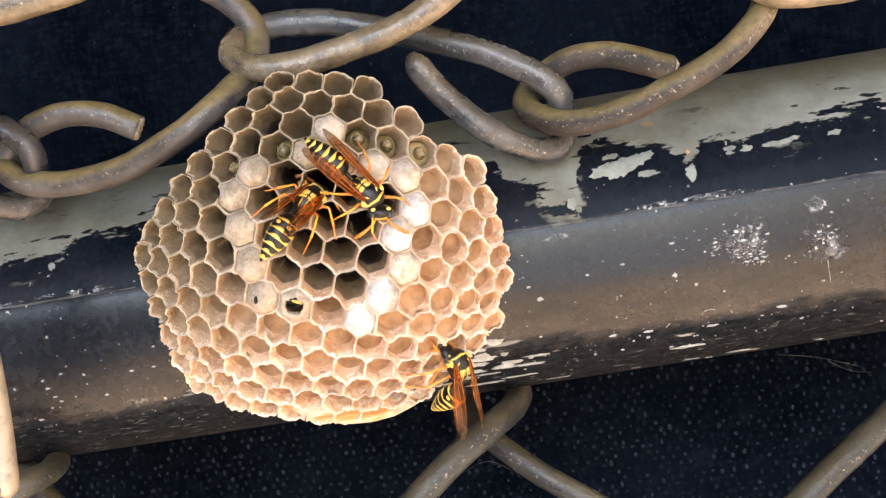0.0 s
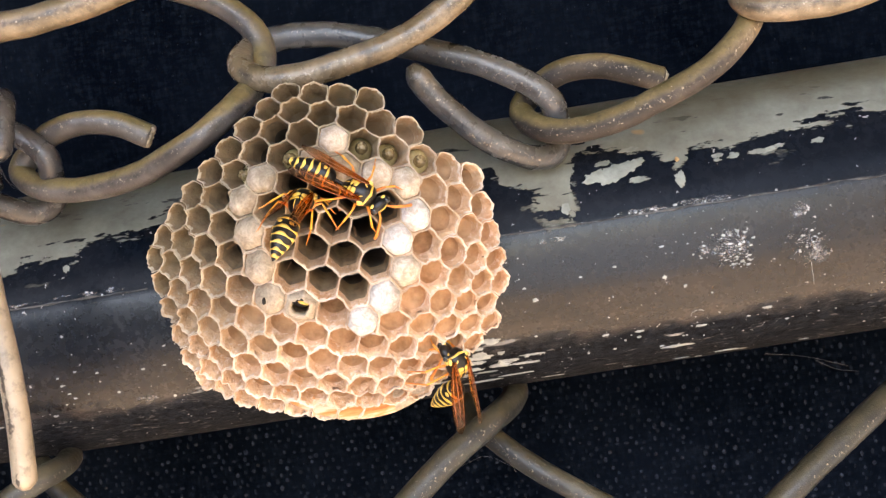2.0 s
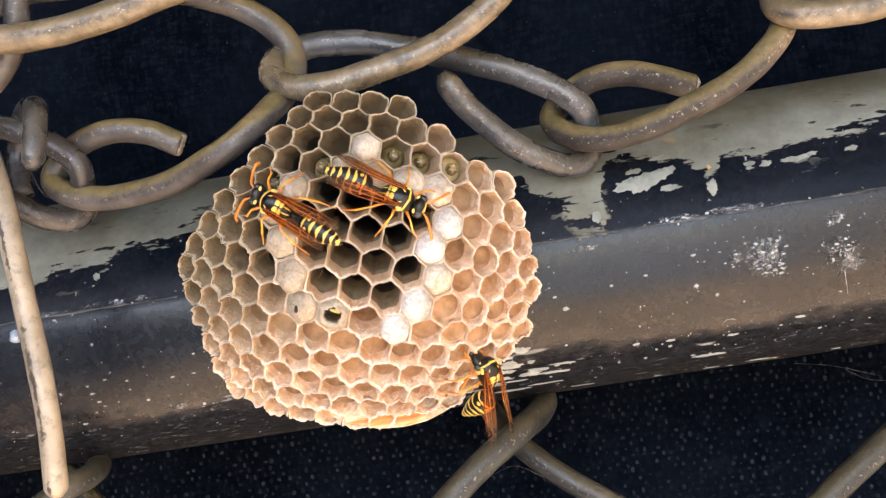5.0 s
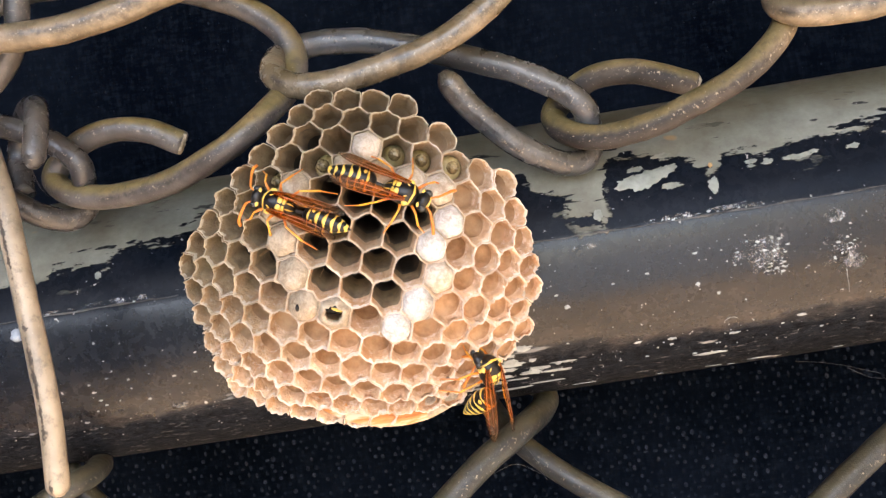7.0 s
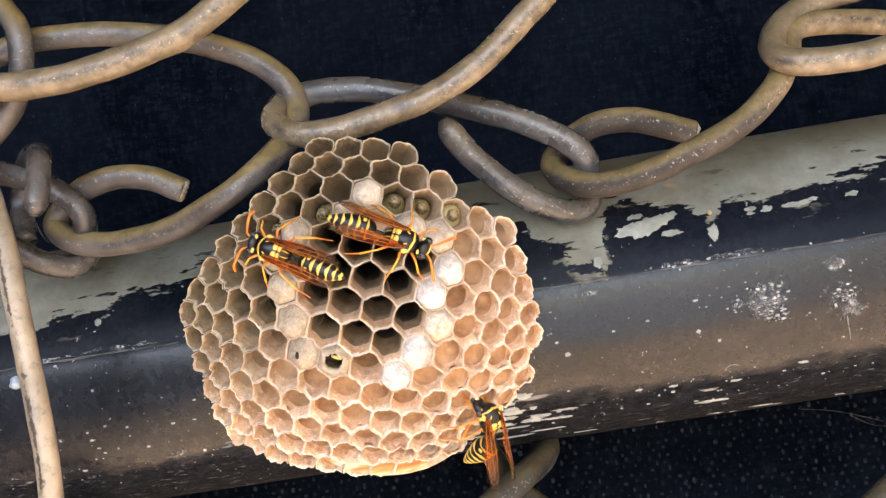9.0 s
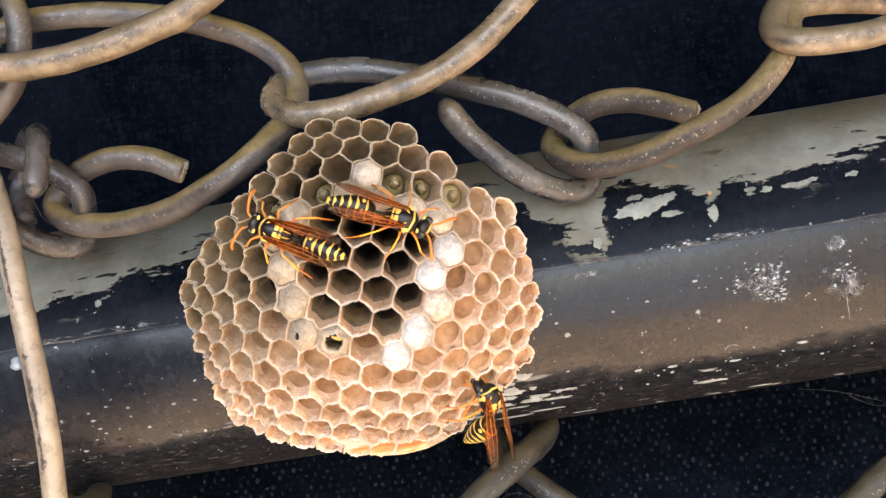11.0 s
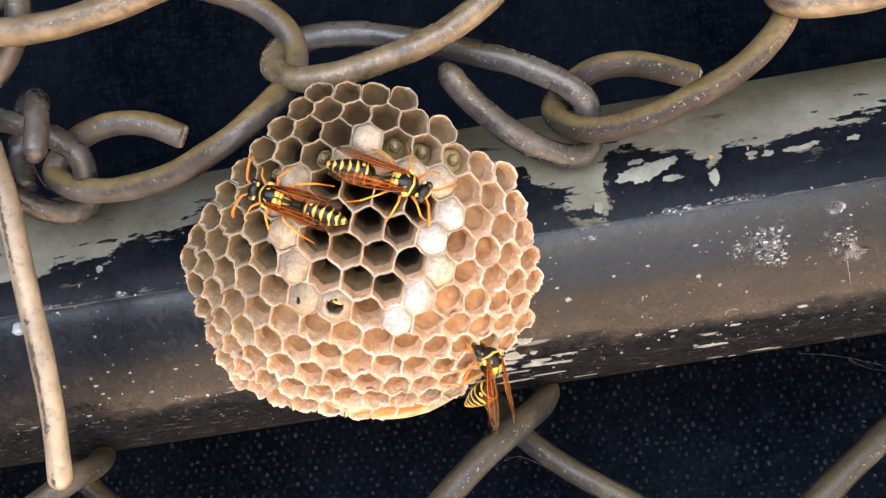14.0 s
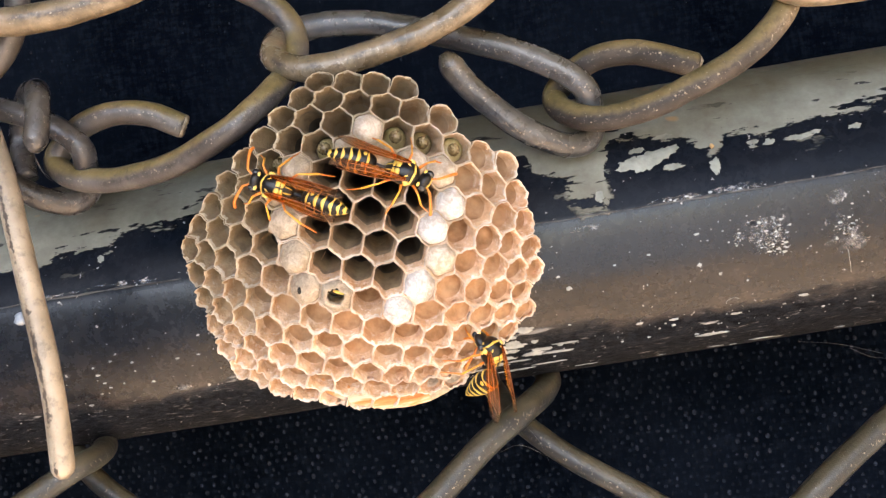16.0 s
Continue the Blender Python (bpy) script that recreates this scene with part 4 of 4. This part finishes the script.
    tube(bm, [(0, -0.012, 0.003), (0, -0.006, 0.002), (0, 0.0, 0.0), (0, 0.002, 0)], 0.003, 14, 4, lambda t: 1 + 0.8 * abs(2 * t - 1) ** 2)
    part("stalk", bm, EDGE, nest, "dark papery stalk on the rail")


comb_back()


def larva(i, j):
    mid, line = cell_outline(i, j)
    d = cell_depth(i, j)
    at = comb(mid, -min(0.0036, d * 0.45))
    thing = tagged(empty("wasp_larva", Matrix.Translation(at)), "pale glossy wasp larva curled in an open cell", "larva")
    axis = (comb(mid, 0.001) - comb(mid, 0)).normalized()
    bm = bmesh.new()
    u = axis.orthogonal().normalized()
    v = axis.cross(u)
    loops = []
    for k in range(8):
        t = k / 7
        r = 0.0021 * math.sqrt(max(0.02, 1 - (t - 0.1) ** 2 * 1.1)) * (1 + 0.05 * math.sin(t * 20))
        loops.append([axis * (-d * 0.45 + t * d * 0.5) + (u * math.cos(a) + v * math.sin(a)) * r for a in [2 * math.pi * s / 14 for s in range(14)]])
    rings(bm, loops)
    part("body", bm, LARVA, thing)
    bm = bmesh.new()
    # round head capsule with paired jaws
    for c, size, up in ((u * 0.0, 0.00095, 0.0), (u * 0.0004 - v * 0.00035, 0.00034, 0.0007), (u * -0.0004 - v * 0.00035, 0.00034, 0.0007), (v * -0.0006, 0.00028, 0.00062), (v * 0.00042, 0.0003, 0.00072)):
        ball = bmesh.ops.create_icosphere(bm, subdivisions=2, radius=size)
        for q in ball["verts"]:
            q.co += axis * (d * 0.03 + up) + c
    part("head", bm, LARVA_HEAD, thing, "brown head")


def emerging_wasp(i, j):
    """A young wasp's face in the mouth of a chewed-open cell."""
    mid, line = cell_outline(i, j)
    at = comb(mid, -0.0012)
    m = Matrix((EX, EY, NAX)).transposed().to_4x4()
    thing = tagged(empty("young_wasp", Matrix.Translation(at) @ m), "young wasp's dark face in a chewed-open cell", "wasp")
    part("head", lump((0, 0.4, 0.5), (1.35, 0.95, 0.9), 16), BLACK, thing)
    part("face_band", lump((0.2, 0.05, 1.3), (0.75, 0.2, 0.2), 12, (0, 0, -18)), YELLOW, thing, "yellow band")
    part("brow", lump((-0.1, 0.7, 1.35), (0.55, 0.12, 0.18), 12, (0, 0, -12)), YELLOW, thing, "yellow band")
    for s in (-1, 1):
        part("eye", lump((s * 0.95, 0.5, 0.8), (0.45, 0.6, 0.55), 12), EYE, thing)
    # torn silk round the opening
    bm = bmesh.new()
    loops = []
    for g, lift in ((0.0, -0.0007), (0.0, -0.0001), (0.25, 0.0005), (0.6, 0.0009), (0.92, 0.0010), (1.0, 0.0007), (0.97, 0.0003)):
        loop = []
        for p in line:
            v = p - mid
            a = math.atan2(v.y, v.x)
            hole = Vector((1.2 * math.cos(a), 0.45 + 1.1 * math.sin(a))) * (1 + 0.3 * noise.noise((math.cos(a) * 2, math.sin(a) * 2, 3)) + 0.12 * noise.noise((a * 4, 1, 7)))
            loop.append(comb(mid + v * 0.95 * (1 - g) + hole * g, lift + rim(p) * (1 - g)))
        loops.append(loop)
    inv = (Matrix.Translation(at) @ m).inverted()
    rings(bm, [[inv @ p for p in loop] for loop in loops], False)
    part("torn_cap", bm, SILK_OLD, thing, "torn pale silk rim")


# ---- wasps; millimetres, x towards the head, z out of the back, origin in the middle of the thorax ----
U = 0.00113


def blob(rows, seg=20):
    """Body skinned over rows of x, middle height, half width, half height."""
    bm = bmesh.new()
    rings(bm, [[Vector((x, w * math.cos(a), z + h * math.sin(a))) * U for a in [2 * math.pi * k / seg for k in range(seg)]] for x, z, w, h in rows])
    return bm


def lump(c, r, seg=14, turn=None):
    """A rounded lump with three half axes."""
    bm = bmesh.new()
    bmesh.ops.create_uvsphere(bm, u_segments=seg, v_segments=max(6, seg // 2), radius=1)
    for v in bm.verts:
        p = Vector((v.co.x * r[0], v.co.y * r[1], v.co.z * r[2]))
        if turn:
            p.rotate(Euler([radians(a) for a in turn]))
        v.co = (p + Vector(c)) * U
    return bm


def limb(pts, radius, per=5, seg=8, taper=None):
    bm = bmesh.new()
    tube(bm, [Vector(p) * U for p in pts], radius * U, seg, per, taper)
    return bm


def gaster_r(x):
    """Half width of the abdomen x millimetres behind the waist."""
    t = x / 6.4
    return max(0.05, 1.5 * (max(0.0, math.sin(math.pi * min(1, t ** 0.62 * 0.99 + 0.01))) ** 0.75))


def band(x0, x1, wave, lift=0.05):
    """A yellow band round the abdomen with a scalloped front edge."""
    bm = bmesh.new()
    n = 36

    def loop(u, out):
        pts = []
        for k in range(n):
            a = 2 * math.pi * k / n
            f = x0 + wave * (0.5 - 0.5 * math.cos(4 * a)) * (1 if math.sin(a) > -0.2 else 0.4)
            x = f + (x1 - f) * u
            r = gaster_r(x) + out
            pts.append(Vector((-x, r * math.cos(a), r * 0.94 * math.sin(a))) * U)
        return pts

    rings(bm, [loop(0, -0.06), loop(0.0, lift * 0.7), loop(0.5, lift), loop(1, lift * 0.7), loop(1, -0.06)], False)
    return bm


LEGS = {
    "front": ((1.3, 0.75, -0.7), (2.5, 2.0, 0.1), (3.2, 2.9, -1.2), (4.2, 3.2, -2.1)),
    "middle": ((0.1, 0.95, -0.8), (0.4, 2.4, 0.4), (-0.1, 3.9, -1.0), (-0.6, 5.1, -2.1)),
    "hind": ((-0.9, 0.85, -0.8), (-2.2, 2.3, 0.5), (-4.2, 3.2, -0.9), (-6.0, 3.6, -2.1)),
}


def paper_wasp(m, label, splay=8.0, bend=(0, 0, 0), head_turn=(0, 0, 0), legs=None, feeler=0.0, wing_turn=0.0):
    w = tagged(empty("paper_wasp", m), label, "wasp", "wasps on the nest")
    # thorax
    thorax = part("thorax", blob([(2.05, -0.1, 0.45, 0.5), (1.9, 0.0, 0.85, 0.85), (1.5, 0.1, 1.25, 1.2), (0.8, 0.15, 1.5, 1.42), (0, 0.12, 1.55, 1.45), (-0.8, 0.05, 1.42, 1.3), (-1.5, -0.1, 1.15, 1.05), (-2.0, -0.3, 0.75, 0.7), (-2.35, -0.45, 0.3, 0.3)]), BLACK, w, "glossy black thorax with yellow marks")

    def mark(rows, wd):
        """A yellow streak laid over the thorax, given by angle from the top and x."""
        bm = bmesh.new()
        prof = [(2.05, -0.1, 0.45, 0.5), (1.9, 0.0, 0.85, 0.85), (1.5, 0.1, 1.25, 1.2), (0.8, 0.15, 1.5, 1.42), (0, 0.12, 1.55, 1.45), (-0.8, 0.05, 1.42, 1.3), (-1.5, -0.1, 1.15, 1.05), (-2.0, -0.3, 0.75, 0.7), (-2.35, -0.45, 0.3, 0.3)]

        def skin(x, a, out):
            for p, q in zip(prof, prof[1:]):
                if p[0] >= x >= q[0]:
                    t = (p[0] - x) / (p[0] - q[0])
                    z, rw, rh = (p[k] + (q[k] - p[k]) * t for k in (1, 2, 3))
                    return Vector((x, (rw + out) * math.sin(a), z + (rh + out) * math.cos(a)))
            return Vector((x, 0, 0))

        loops = []
        for t, (x, deg) in enumerate(rows):
            a = radians(deg)
            f = 0.45 + 0.55 * math.sin(math.pi * (t + 0.5) / len(rows))
            loops.append([skin(x + wd * f, a, 0.02) * U, skin(x + wd * f * 0.5, a, 0.07) * U, skin(x - wd * f * 0.5, a, 0.07) * U, skin(x - wd * f, a, 0.02) * U, skin(x, a, -0.05) * U])
        rings(bm, loops)
        part("yellow_mark", bm, YELLOW, thorax)

    mark([(1.55 - 0.35 * abs(d) / 70, d) for d in range(-80, 81, 16)], 0.14)
    for s in (-1, 1):
        mark([(0.75 - k * 0.1, s * (24 + k * 3)) for k in range(4)], 0.15)
        mark([(-0.62, s * d) for d in (4, 14, 24, 34, 44)], 0.34)
        mark([(-1.14, s * d) for d in (4, 18, 30, 44, 56)], 0.2)
        mark([(-1.5 - k * 0.13, s * (16 + k * 3)) for k in range(5)], 0.3)
        mark([(1.0 - k * 0.05, s * (62 + k * 5)) for k in range(5)], 0.13)
        mark([(0.6, s * d) for d in (80, 90, 100, 110)], 0.28)
        part("wing_base", lump((0.75, s * 1.35, 0.75), (0.42, 0.3, 0.28)), YELLOW, w, "yellow wing base")
    # head
    hd = part("head", lump((0.75, 0, 0), (0.8, 1.4, 1.2), 20), BLACK, w, "black head with yellow face", m=pose(2.0 * U, 0, -0.1 * U, *head_turn))
    part("face_plate", lump((1.32, 0, -0.35), (0.34, 0.75, 0.72), 14), YELLOW, hd, "yellow face plate")
    part("brow", lump((1.34, 0, 0.45), (0.24, 0.8, 0.17), 12), YELLOW, hd, "yellow brow band")
    part("jaw", lump((1.25, 0, -1.08), (0.36, 0.6, 0.3), 12), ORANGE, hd, "orange-brown jaws")
    for s in (-1, 1):
        part("temple_mark", lump((0.32, s * 0.85, 0.62), (0.22, 0.34, 0.2), 10), YELLOW, hd)
        part("eye", lump((0.9, s * 0.98, 0.15), (0.6, 0.5, 0.92), 16), EYE, hd, "dark glossy eye")
        part("antenna", limb([(1.15, s * 0.4, 0.25), (1.75, s * 0.85, 0.6), (2.15, s * 1.15, 0.62), (3.1 - feeler * 0.5, s * (1.5 + feeler * 0.9), 0.5), (4.0 - feeler * 1.2, s * (1.8 + feeler * 1.6), 0.3), (4.6 - feeler * 1.8, s * (1.85 + feeler * 2.1), -0.2)], 0.175, 5, 8, lambda t: 0.7 + 0.55 * t if t > 0.25 else 0.75), ORANGE, hd, "orange antenna")
    # waist and abdomen
    part("waist", limb([(-2.1, 0, -0.42), (-2.7, 0, -0.45), (-3.5, 0, -0.4)], 0.27), BLACK, w)
    ab = part("abdomen", blob([(-x, 0, gaster_r(x), gaster_r(x) * 0.94) for x in (0.0, 0.15, 0.35, 0.6, 0.9, 1.2, 1.25, 1.6, 2.0, 2.4, 2.46, 2.9, 3.3, 3.4, 3.9, 4.3, 4.4, 4.9, 5.3, 5.8, 6.2, 6.4)], 24), BLACK, w, "tapered black abdomen with yellow bands", m=pose(-3.3 * U, 0, -0.4 * U, *bend))
    for x0, x1, wave in ((0.92, 1.24, 0.2), (2.02, 2.48, 0.36), (2.97, 3.42, 0.34), (3.95, 4.37, 0.3), (4.84, 5.22, 0.24), (5.58, 6.02, 0.15)):
        part("yellow_band", band(x0, x1, wave), YELLOW, ab)
    for s in (-1, 1):
        part("yellow_spot", lump((-1.62, s * 0.72, 1.18), (0.24, 0.34, 0.16), 10, (s * -28, 0, 0)), YELLOW, ab)
    # wings, folded lengthwise
    for s in (-1, 1):
        bm = bmesh.new()
        top, bot = [], []
        n = 14
        for k in range(n + 1):
            t = k / n
            x = -9.4 * t
            half = 0.18 + 0.62 * math.sin(math.pi * min(1, t * 0.72 + 0.08)) ** 1.1 * (1 if t < 0.85 else math.sqrt(max(0.02, 1 - ((t - 0.85) / 0.15) ** 2)))
            row = []
            for u in (-1, -0.5, 0, 0.5, 1):
                row.append(Vector((x, u * half, 0.18 * (1 - u * u) + 0.1 * math.sin(t * 9 + u))))
            top.append([bm.verts.new(p * U) for p in row])
            bot.append([bm.verts.new((p - Vector((0, 0, 0.05))) * U) for p in row])
        for k in range(n):
            for u in range(4):
                bm.faces.new((top[k][u], top[k][u + 1], top[k + 1][u + 1], top[k + 1][u]))
                bm.faces.new((bot[k][u], bot[k + 1][u], bot[k + 1][u + 1], bot[k][u + 1]))
            for u in (0, 4):
                bm.faces.new((top[k][u], top[k + 1][u], bot[k + 1][u], bot[k][u]))
        wing = part("wing", bm, WING, w, "folded amber see-through wing", m=pose(0.7 * U, s * 1.05 * U, 1.17 * U, s * -36, -2, s * -splay + wing_turn))
        for y0, y1 in ((-0.2, -0.72), (0.02, -0.15), (0.2, 0.5)):
            part("vein", limb([(0, y0 * 0.6, 0.1), (-2, (y0 + y1) / 2, 0.18), (-5.4, y1 * 0.95, 0.16), (-8.4, y1 * 0.7, 0.12)], 0.055, 4, 6, lambda t: 1.3 - 0.8 * t), VEIN, wing)
    # legs
    out = []
    for s in (1, -1):
        for name, (c, k, f, e) in LEGS.items():
            c, k, f, e = ((p[0], p[1] * s, p[2]) for p in (c, k, f, e))
            if legs and (name, s) in legs:
                k, f, e = legs[(name, s)]
            rel = [Vector(p) - Vector(c) for p in (c, k, f, e)]
            at = Matrix.Translation(Vector(c) * U)
            mid = (rel[0] + rel[1]) / 2 + Vector((0, 0, 0.25))
            leg = part("leg", limb([rel[0], mid, rel[1]], 0.21, 5, 8, lambda t: 1.15 - 0.5 * t), ORANGE, w, "jointed orange leg", m=at)
            part("shin", limb([rel[1], (rel[1] + rel[2]) / 2, rel[2]], 0.14, 4, 8, lambda t: 0.75 + 0.35 * t), AMBER, leg, "yellow shin")
            toe = rel[2] + (rel[3] - rel[2]) * 0.6 + Vector((0, 0, -0.1))
            part("foot", limb([rel[2], toe, rel[3]], 0.1, 5, 6, lambda t: 1.1 - 0.5 * t), ORANGE, leg, "thin orange foot")
            out.append((leg, at, name, s))
    return w, out, hd, ab


wasp_a, legs_a, head_a, tail_a = paper_wasp(pose(-0.0131, -0.054, 0.0113, 72.4, 52.5, -3.4), "black and yellow paper wasp with amber wings resting on the cells", 3.5, (0, 4, 4), (0, 14, -6), feeler=0.55)
wasp_b, legs_b, head_b, tail_b = paper_wasp(pose(-0.02077, -0.05374, 0.01162, 47.5, -22.8, 62.9), "black and yellow paper wasp walking over capped cells", 3, (0, 0, 0), (0, 8, 0), feeler=0.95)
wasp_c, legs_c, head_c, tail_c = paper_wasp(pose(-0.00561, -0.04356, -0.01367, -113.6, -75.2, -116.9), "black and yellow paper wasp clinging to the nest's edge", 4, (-31, -59, -32), (67, 50, 129), {
    ("front", 1): ((2.2, 1.4, -1.0), (3.0, 1.2, -2.0), (3.7, 0.9, -2.6)), ("front", -1): ((2.2, -1.0, -1.2), (3.0, -0.7, -2.0), (3.7, -0.4, -2.6)),
    ("middle", 1): ((0.6, 2.4, -0.4), (0.7, 4.4, -0.8), (1.6, 6.4, -1.7)), ("middle", -1): ((0.9, -1.2, -1.6), (1.6, -1.0, -2.4), (2.4, -0.7, -3.0)),
    ("hind", 1): ((-0.8, 2.2, -0.2), (-0.9, 4.8, -0.7), (0.4, 7.2, -1.7)), ("hind", -1): ((-1.2, -1.3, -1.6), (-0.6, -1.0, -2.6), (0.2, -0.8, -3.2))}, wing_turn=-8)

for i, j in GRUBS:
    larva(i, j)
emerging_wasp(-2, 2)
for i, j in CELLS:
    nest_cell(i, j)


# ---- what moves ----
def step(legs, times):
    """Legs that swing in turn while a wasp walks: times of (seconds, swing in degrees)."""
    for n, (leg, at, name, s) in enumerate(legs):
        turn = 1 if n % 2 else -1
        walk(leg, [(t, at @ pose(0, 0, 0, 0, 0, turn * a)) for t, a in times])


def nod(head, rows):
    """A head that turns on its neck: rows of seconds, tilt and turn in degrees."""
    walk(head, [(t, pose(2.0 * U, 0, -0.1 * U, 0, tilt, turn)) for t, tilt, turn in rows])


def curl(tail, rows):
    """An abdomen that bends on its waist: rows of seconds and degrees up."""
    walk(tail, [(t, pose(-3.3 * U, 0, -0.4 * U, 0, up, 0)) for t, up in rows])


def motions():
    curl(tail_b, [(0, -44), (0.9, -45), (1.2, -42), (1.5, -38), (1.8, -34), (2.1, -36), (2.3, -15), (2.5, 2), (3, 0), (16, 0)])
    nod(head_a, [(0, 30, -40), (0.5, 34, -22), (0.7, 26, -20), (1.2, 24, -14), (2, 26, -18), (4, 20, -10), (4.3, 14, 6), (6.3, 6, -4), (8, 8, -6), (10.5, 8, -8), (12, 12, -16), (16, 12, -14)])
    nod(head_b, [(0, 30, 0), (2.1, 30, 0), (2.5, 40, 0), (2.9, 20, 8), (3.4, 24, -8), (4.2, 22, 10), (6.3, 24, 6), (10, 20, 4), (11, 14, 0), (16, 14, 2)])
    walk(wasp_a, [
        (0, pose(-0.01310, -0.05397, 0.01128, 72.4, 52.5, -3.4)),
        (0.2, pose(-0.01545, -0.05447, 0.01139, 33.0, 77.5, -46.5)),
        (0.5, pose(-0.01568, -0.05453, 0.01127, 55.2, 70.8, -24.7)),
        (0.7, pose(-0.01523, -0.05445, 0.01127, 74.2, 47.3, -5.2)),
        (1, pose(-0.01478, -0.05427, 0.01201, 74.0, 41.9, -4.5)),
        (1.5, pose(-0.01410, -0.05411, 0.01214, 75.9, 35.5, -1.4)),
        (2, pose(-0.01435, -0.05412, 0.01250, 74.9, 36.2, -2.6)),
        (2.5, pose(-0.01385, -0.05403, 0.01233, 75.1, 35.7, -1.8)),
        (3, pose(-0.01389, -0.05403, 0.01235, 75.2, 36.0, -1.7)),
        (3.5, pose(-0.01371, -0.05397, 0.01254, 75.8, 33.1, -0.5)),
        (4, pose(-0.01374, -0.05397, 0.01256, 75.6, 33.5, -0.7)),
        (6.5, pose(-0.01316, -0.05374, 0.01314, 75.7, 30.0, 1.0)),
        (7, pose(-0.01307, -0.05371, 0.01319, 75.9, 29.3, 1.5)),
        (8, pose(-0.01313, -0.05374, 0.01310, 75.9, 29.6, 1.2)),
        (10.5, pose(-0.01309, -0.05369, 0.01338, 76.3, 26.2, 2.1)),
        (13, pose(-0.01318, -0.05370, 0.01340, 76.3, 26.1, 2.0)),
        (16, pose(-0.01308, -0.05366, 0.01349, 75.9, 26.7, 1.9)),
    ])
    walk(wasp_b, [
        (0, pose(-0.02077, -0.05374, 0.01162, 47.5, -22.8, 62.9)),
        (0.5, pose(-0.02099, -0.05373, 0.01178, 46.7, -22.9, 62.9)),
        (0.9, pose(-0.02236, -0.05370, 0.01198, 39.7, -24.0, 65.6)),
        (1.2, pose(-0.02209, -0.05370, 0.01181, 40.1, -22.4, 66.9)),
        (1.5, pose(-0.02242, -0.05361, 0.01218, 29.2, -21.6, 73.9)),
        (1.8, pose(-0.02310, -0.05355, 0.01235, 23.3, -20.7, 76.4)),
        (2.1, pose(-0.02233, -0.05360, 0.01225, 28.6, -21.6, 74.3)),
        (2.3, pose(-0.02270, -0.05487, 0.01020, 56.0, -70.3, 33.3)),
        (2.5, pose(-0.02375, -0.05492, 0.00880, 72.9, -73.8, 14.5)),
        (2.7, pose(-0.02357, -0.05494, 0.00798, 71.3, -77.9, 16.5)),
        (2.9, pose(-0.02644, -0.05462, 0.01011, 60.2, -95.6, 23.3)),
        (3.1, pose(-0.02565, -0.05426, 0.01376, 32.9, -85.7, 51.0)),
        (3.3, pose(-0.02732, -0.05407, 0.01362, 121.2, -98.2, -38.7)),
        (3.6, pose(-0.02999, -0.05329, 0.01505, 104.8, -114.8, -23.8)),
        (4.1, pose(-0.03022, -0.05336, 0.01446, 100.9, -127.5, -18.5)),
        (6.3, pose(-0.03045, -0.05332, 0.01436, 98.8, -152.5, -11.6)),
        (7, pose(-0.03014, -0.05340, 0.01435, 98.8, -152.1, -11.4)),
        (8, pose(-0.03086, -0.05318, 0.01458, 98.7, -150.5, -12.1)),
        (10.5, pose(-0.03070, -0.05322, 0.01458, 98.8, -151.6, -11.6)),
        (12, pose(-0.03051, -0.05329, 0.01446, 98.6, -152.0, -11.1)),
        (14, pose(-0.03068, -0.05327, 0.01433, 98.3, -152.8, -11.0)),
        (16, pose(-0.03060, -0.05329, 0.01433, 98.3, -152.8, -10.8)),
    ])
    step(legs_a, [(0, 6), (0.5, -8), (1, 7), (1.5, 0), (4, 3), (8, -2), (12, 2), (16, 0)])
    step(legs_b, [(0, 0), (1.5, 4), (2, -6), (2.3, 12), (2.6, -12), (2.9, 12), (3.2, -12), (3.5, 8), (4, -4), (4.6, 8), (5.2, -8), (5.8, 7), (6.5, 0), (10, 2), (16, 0)])


motions()
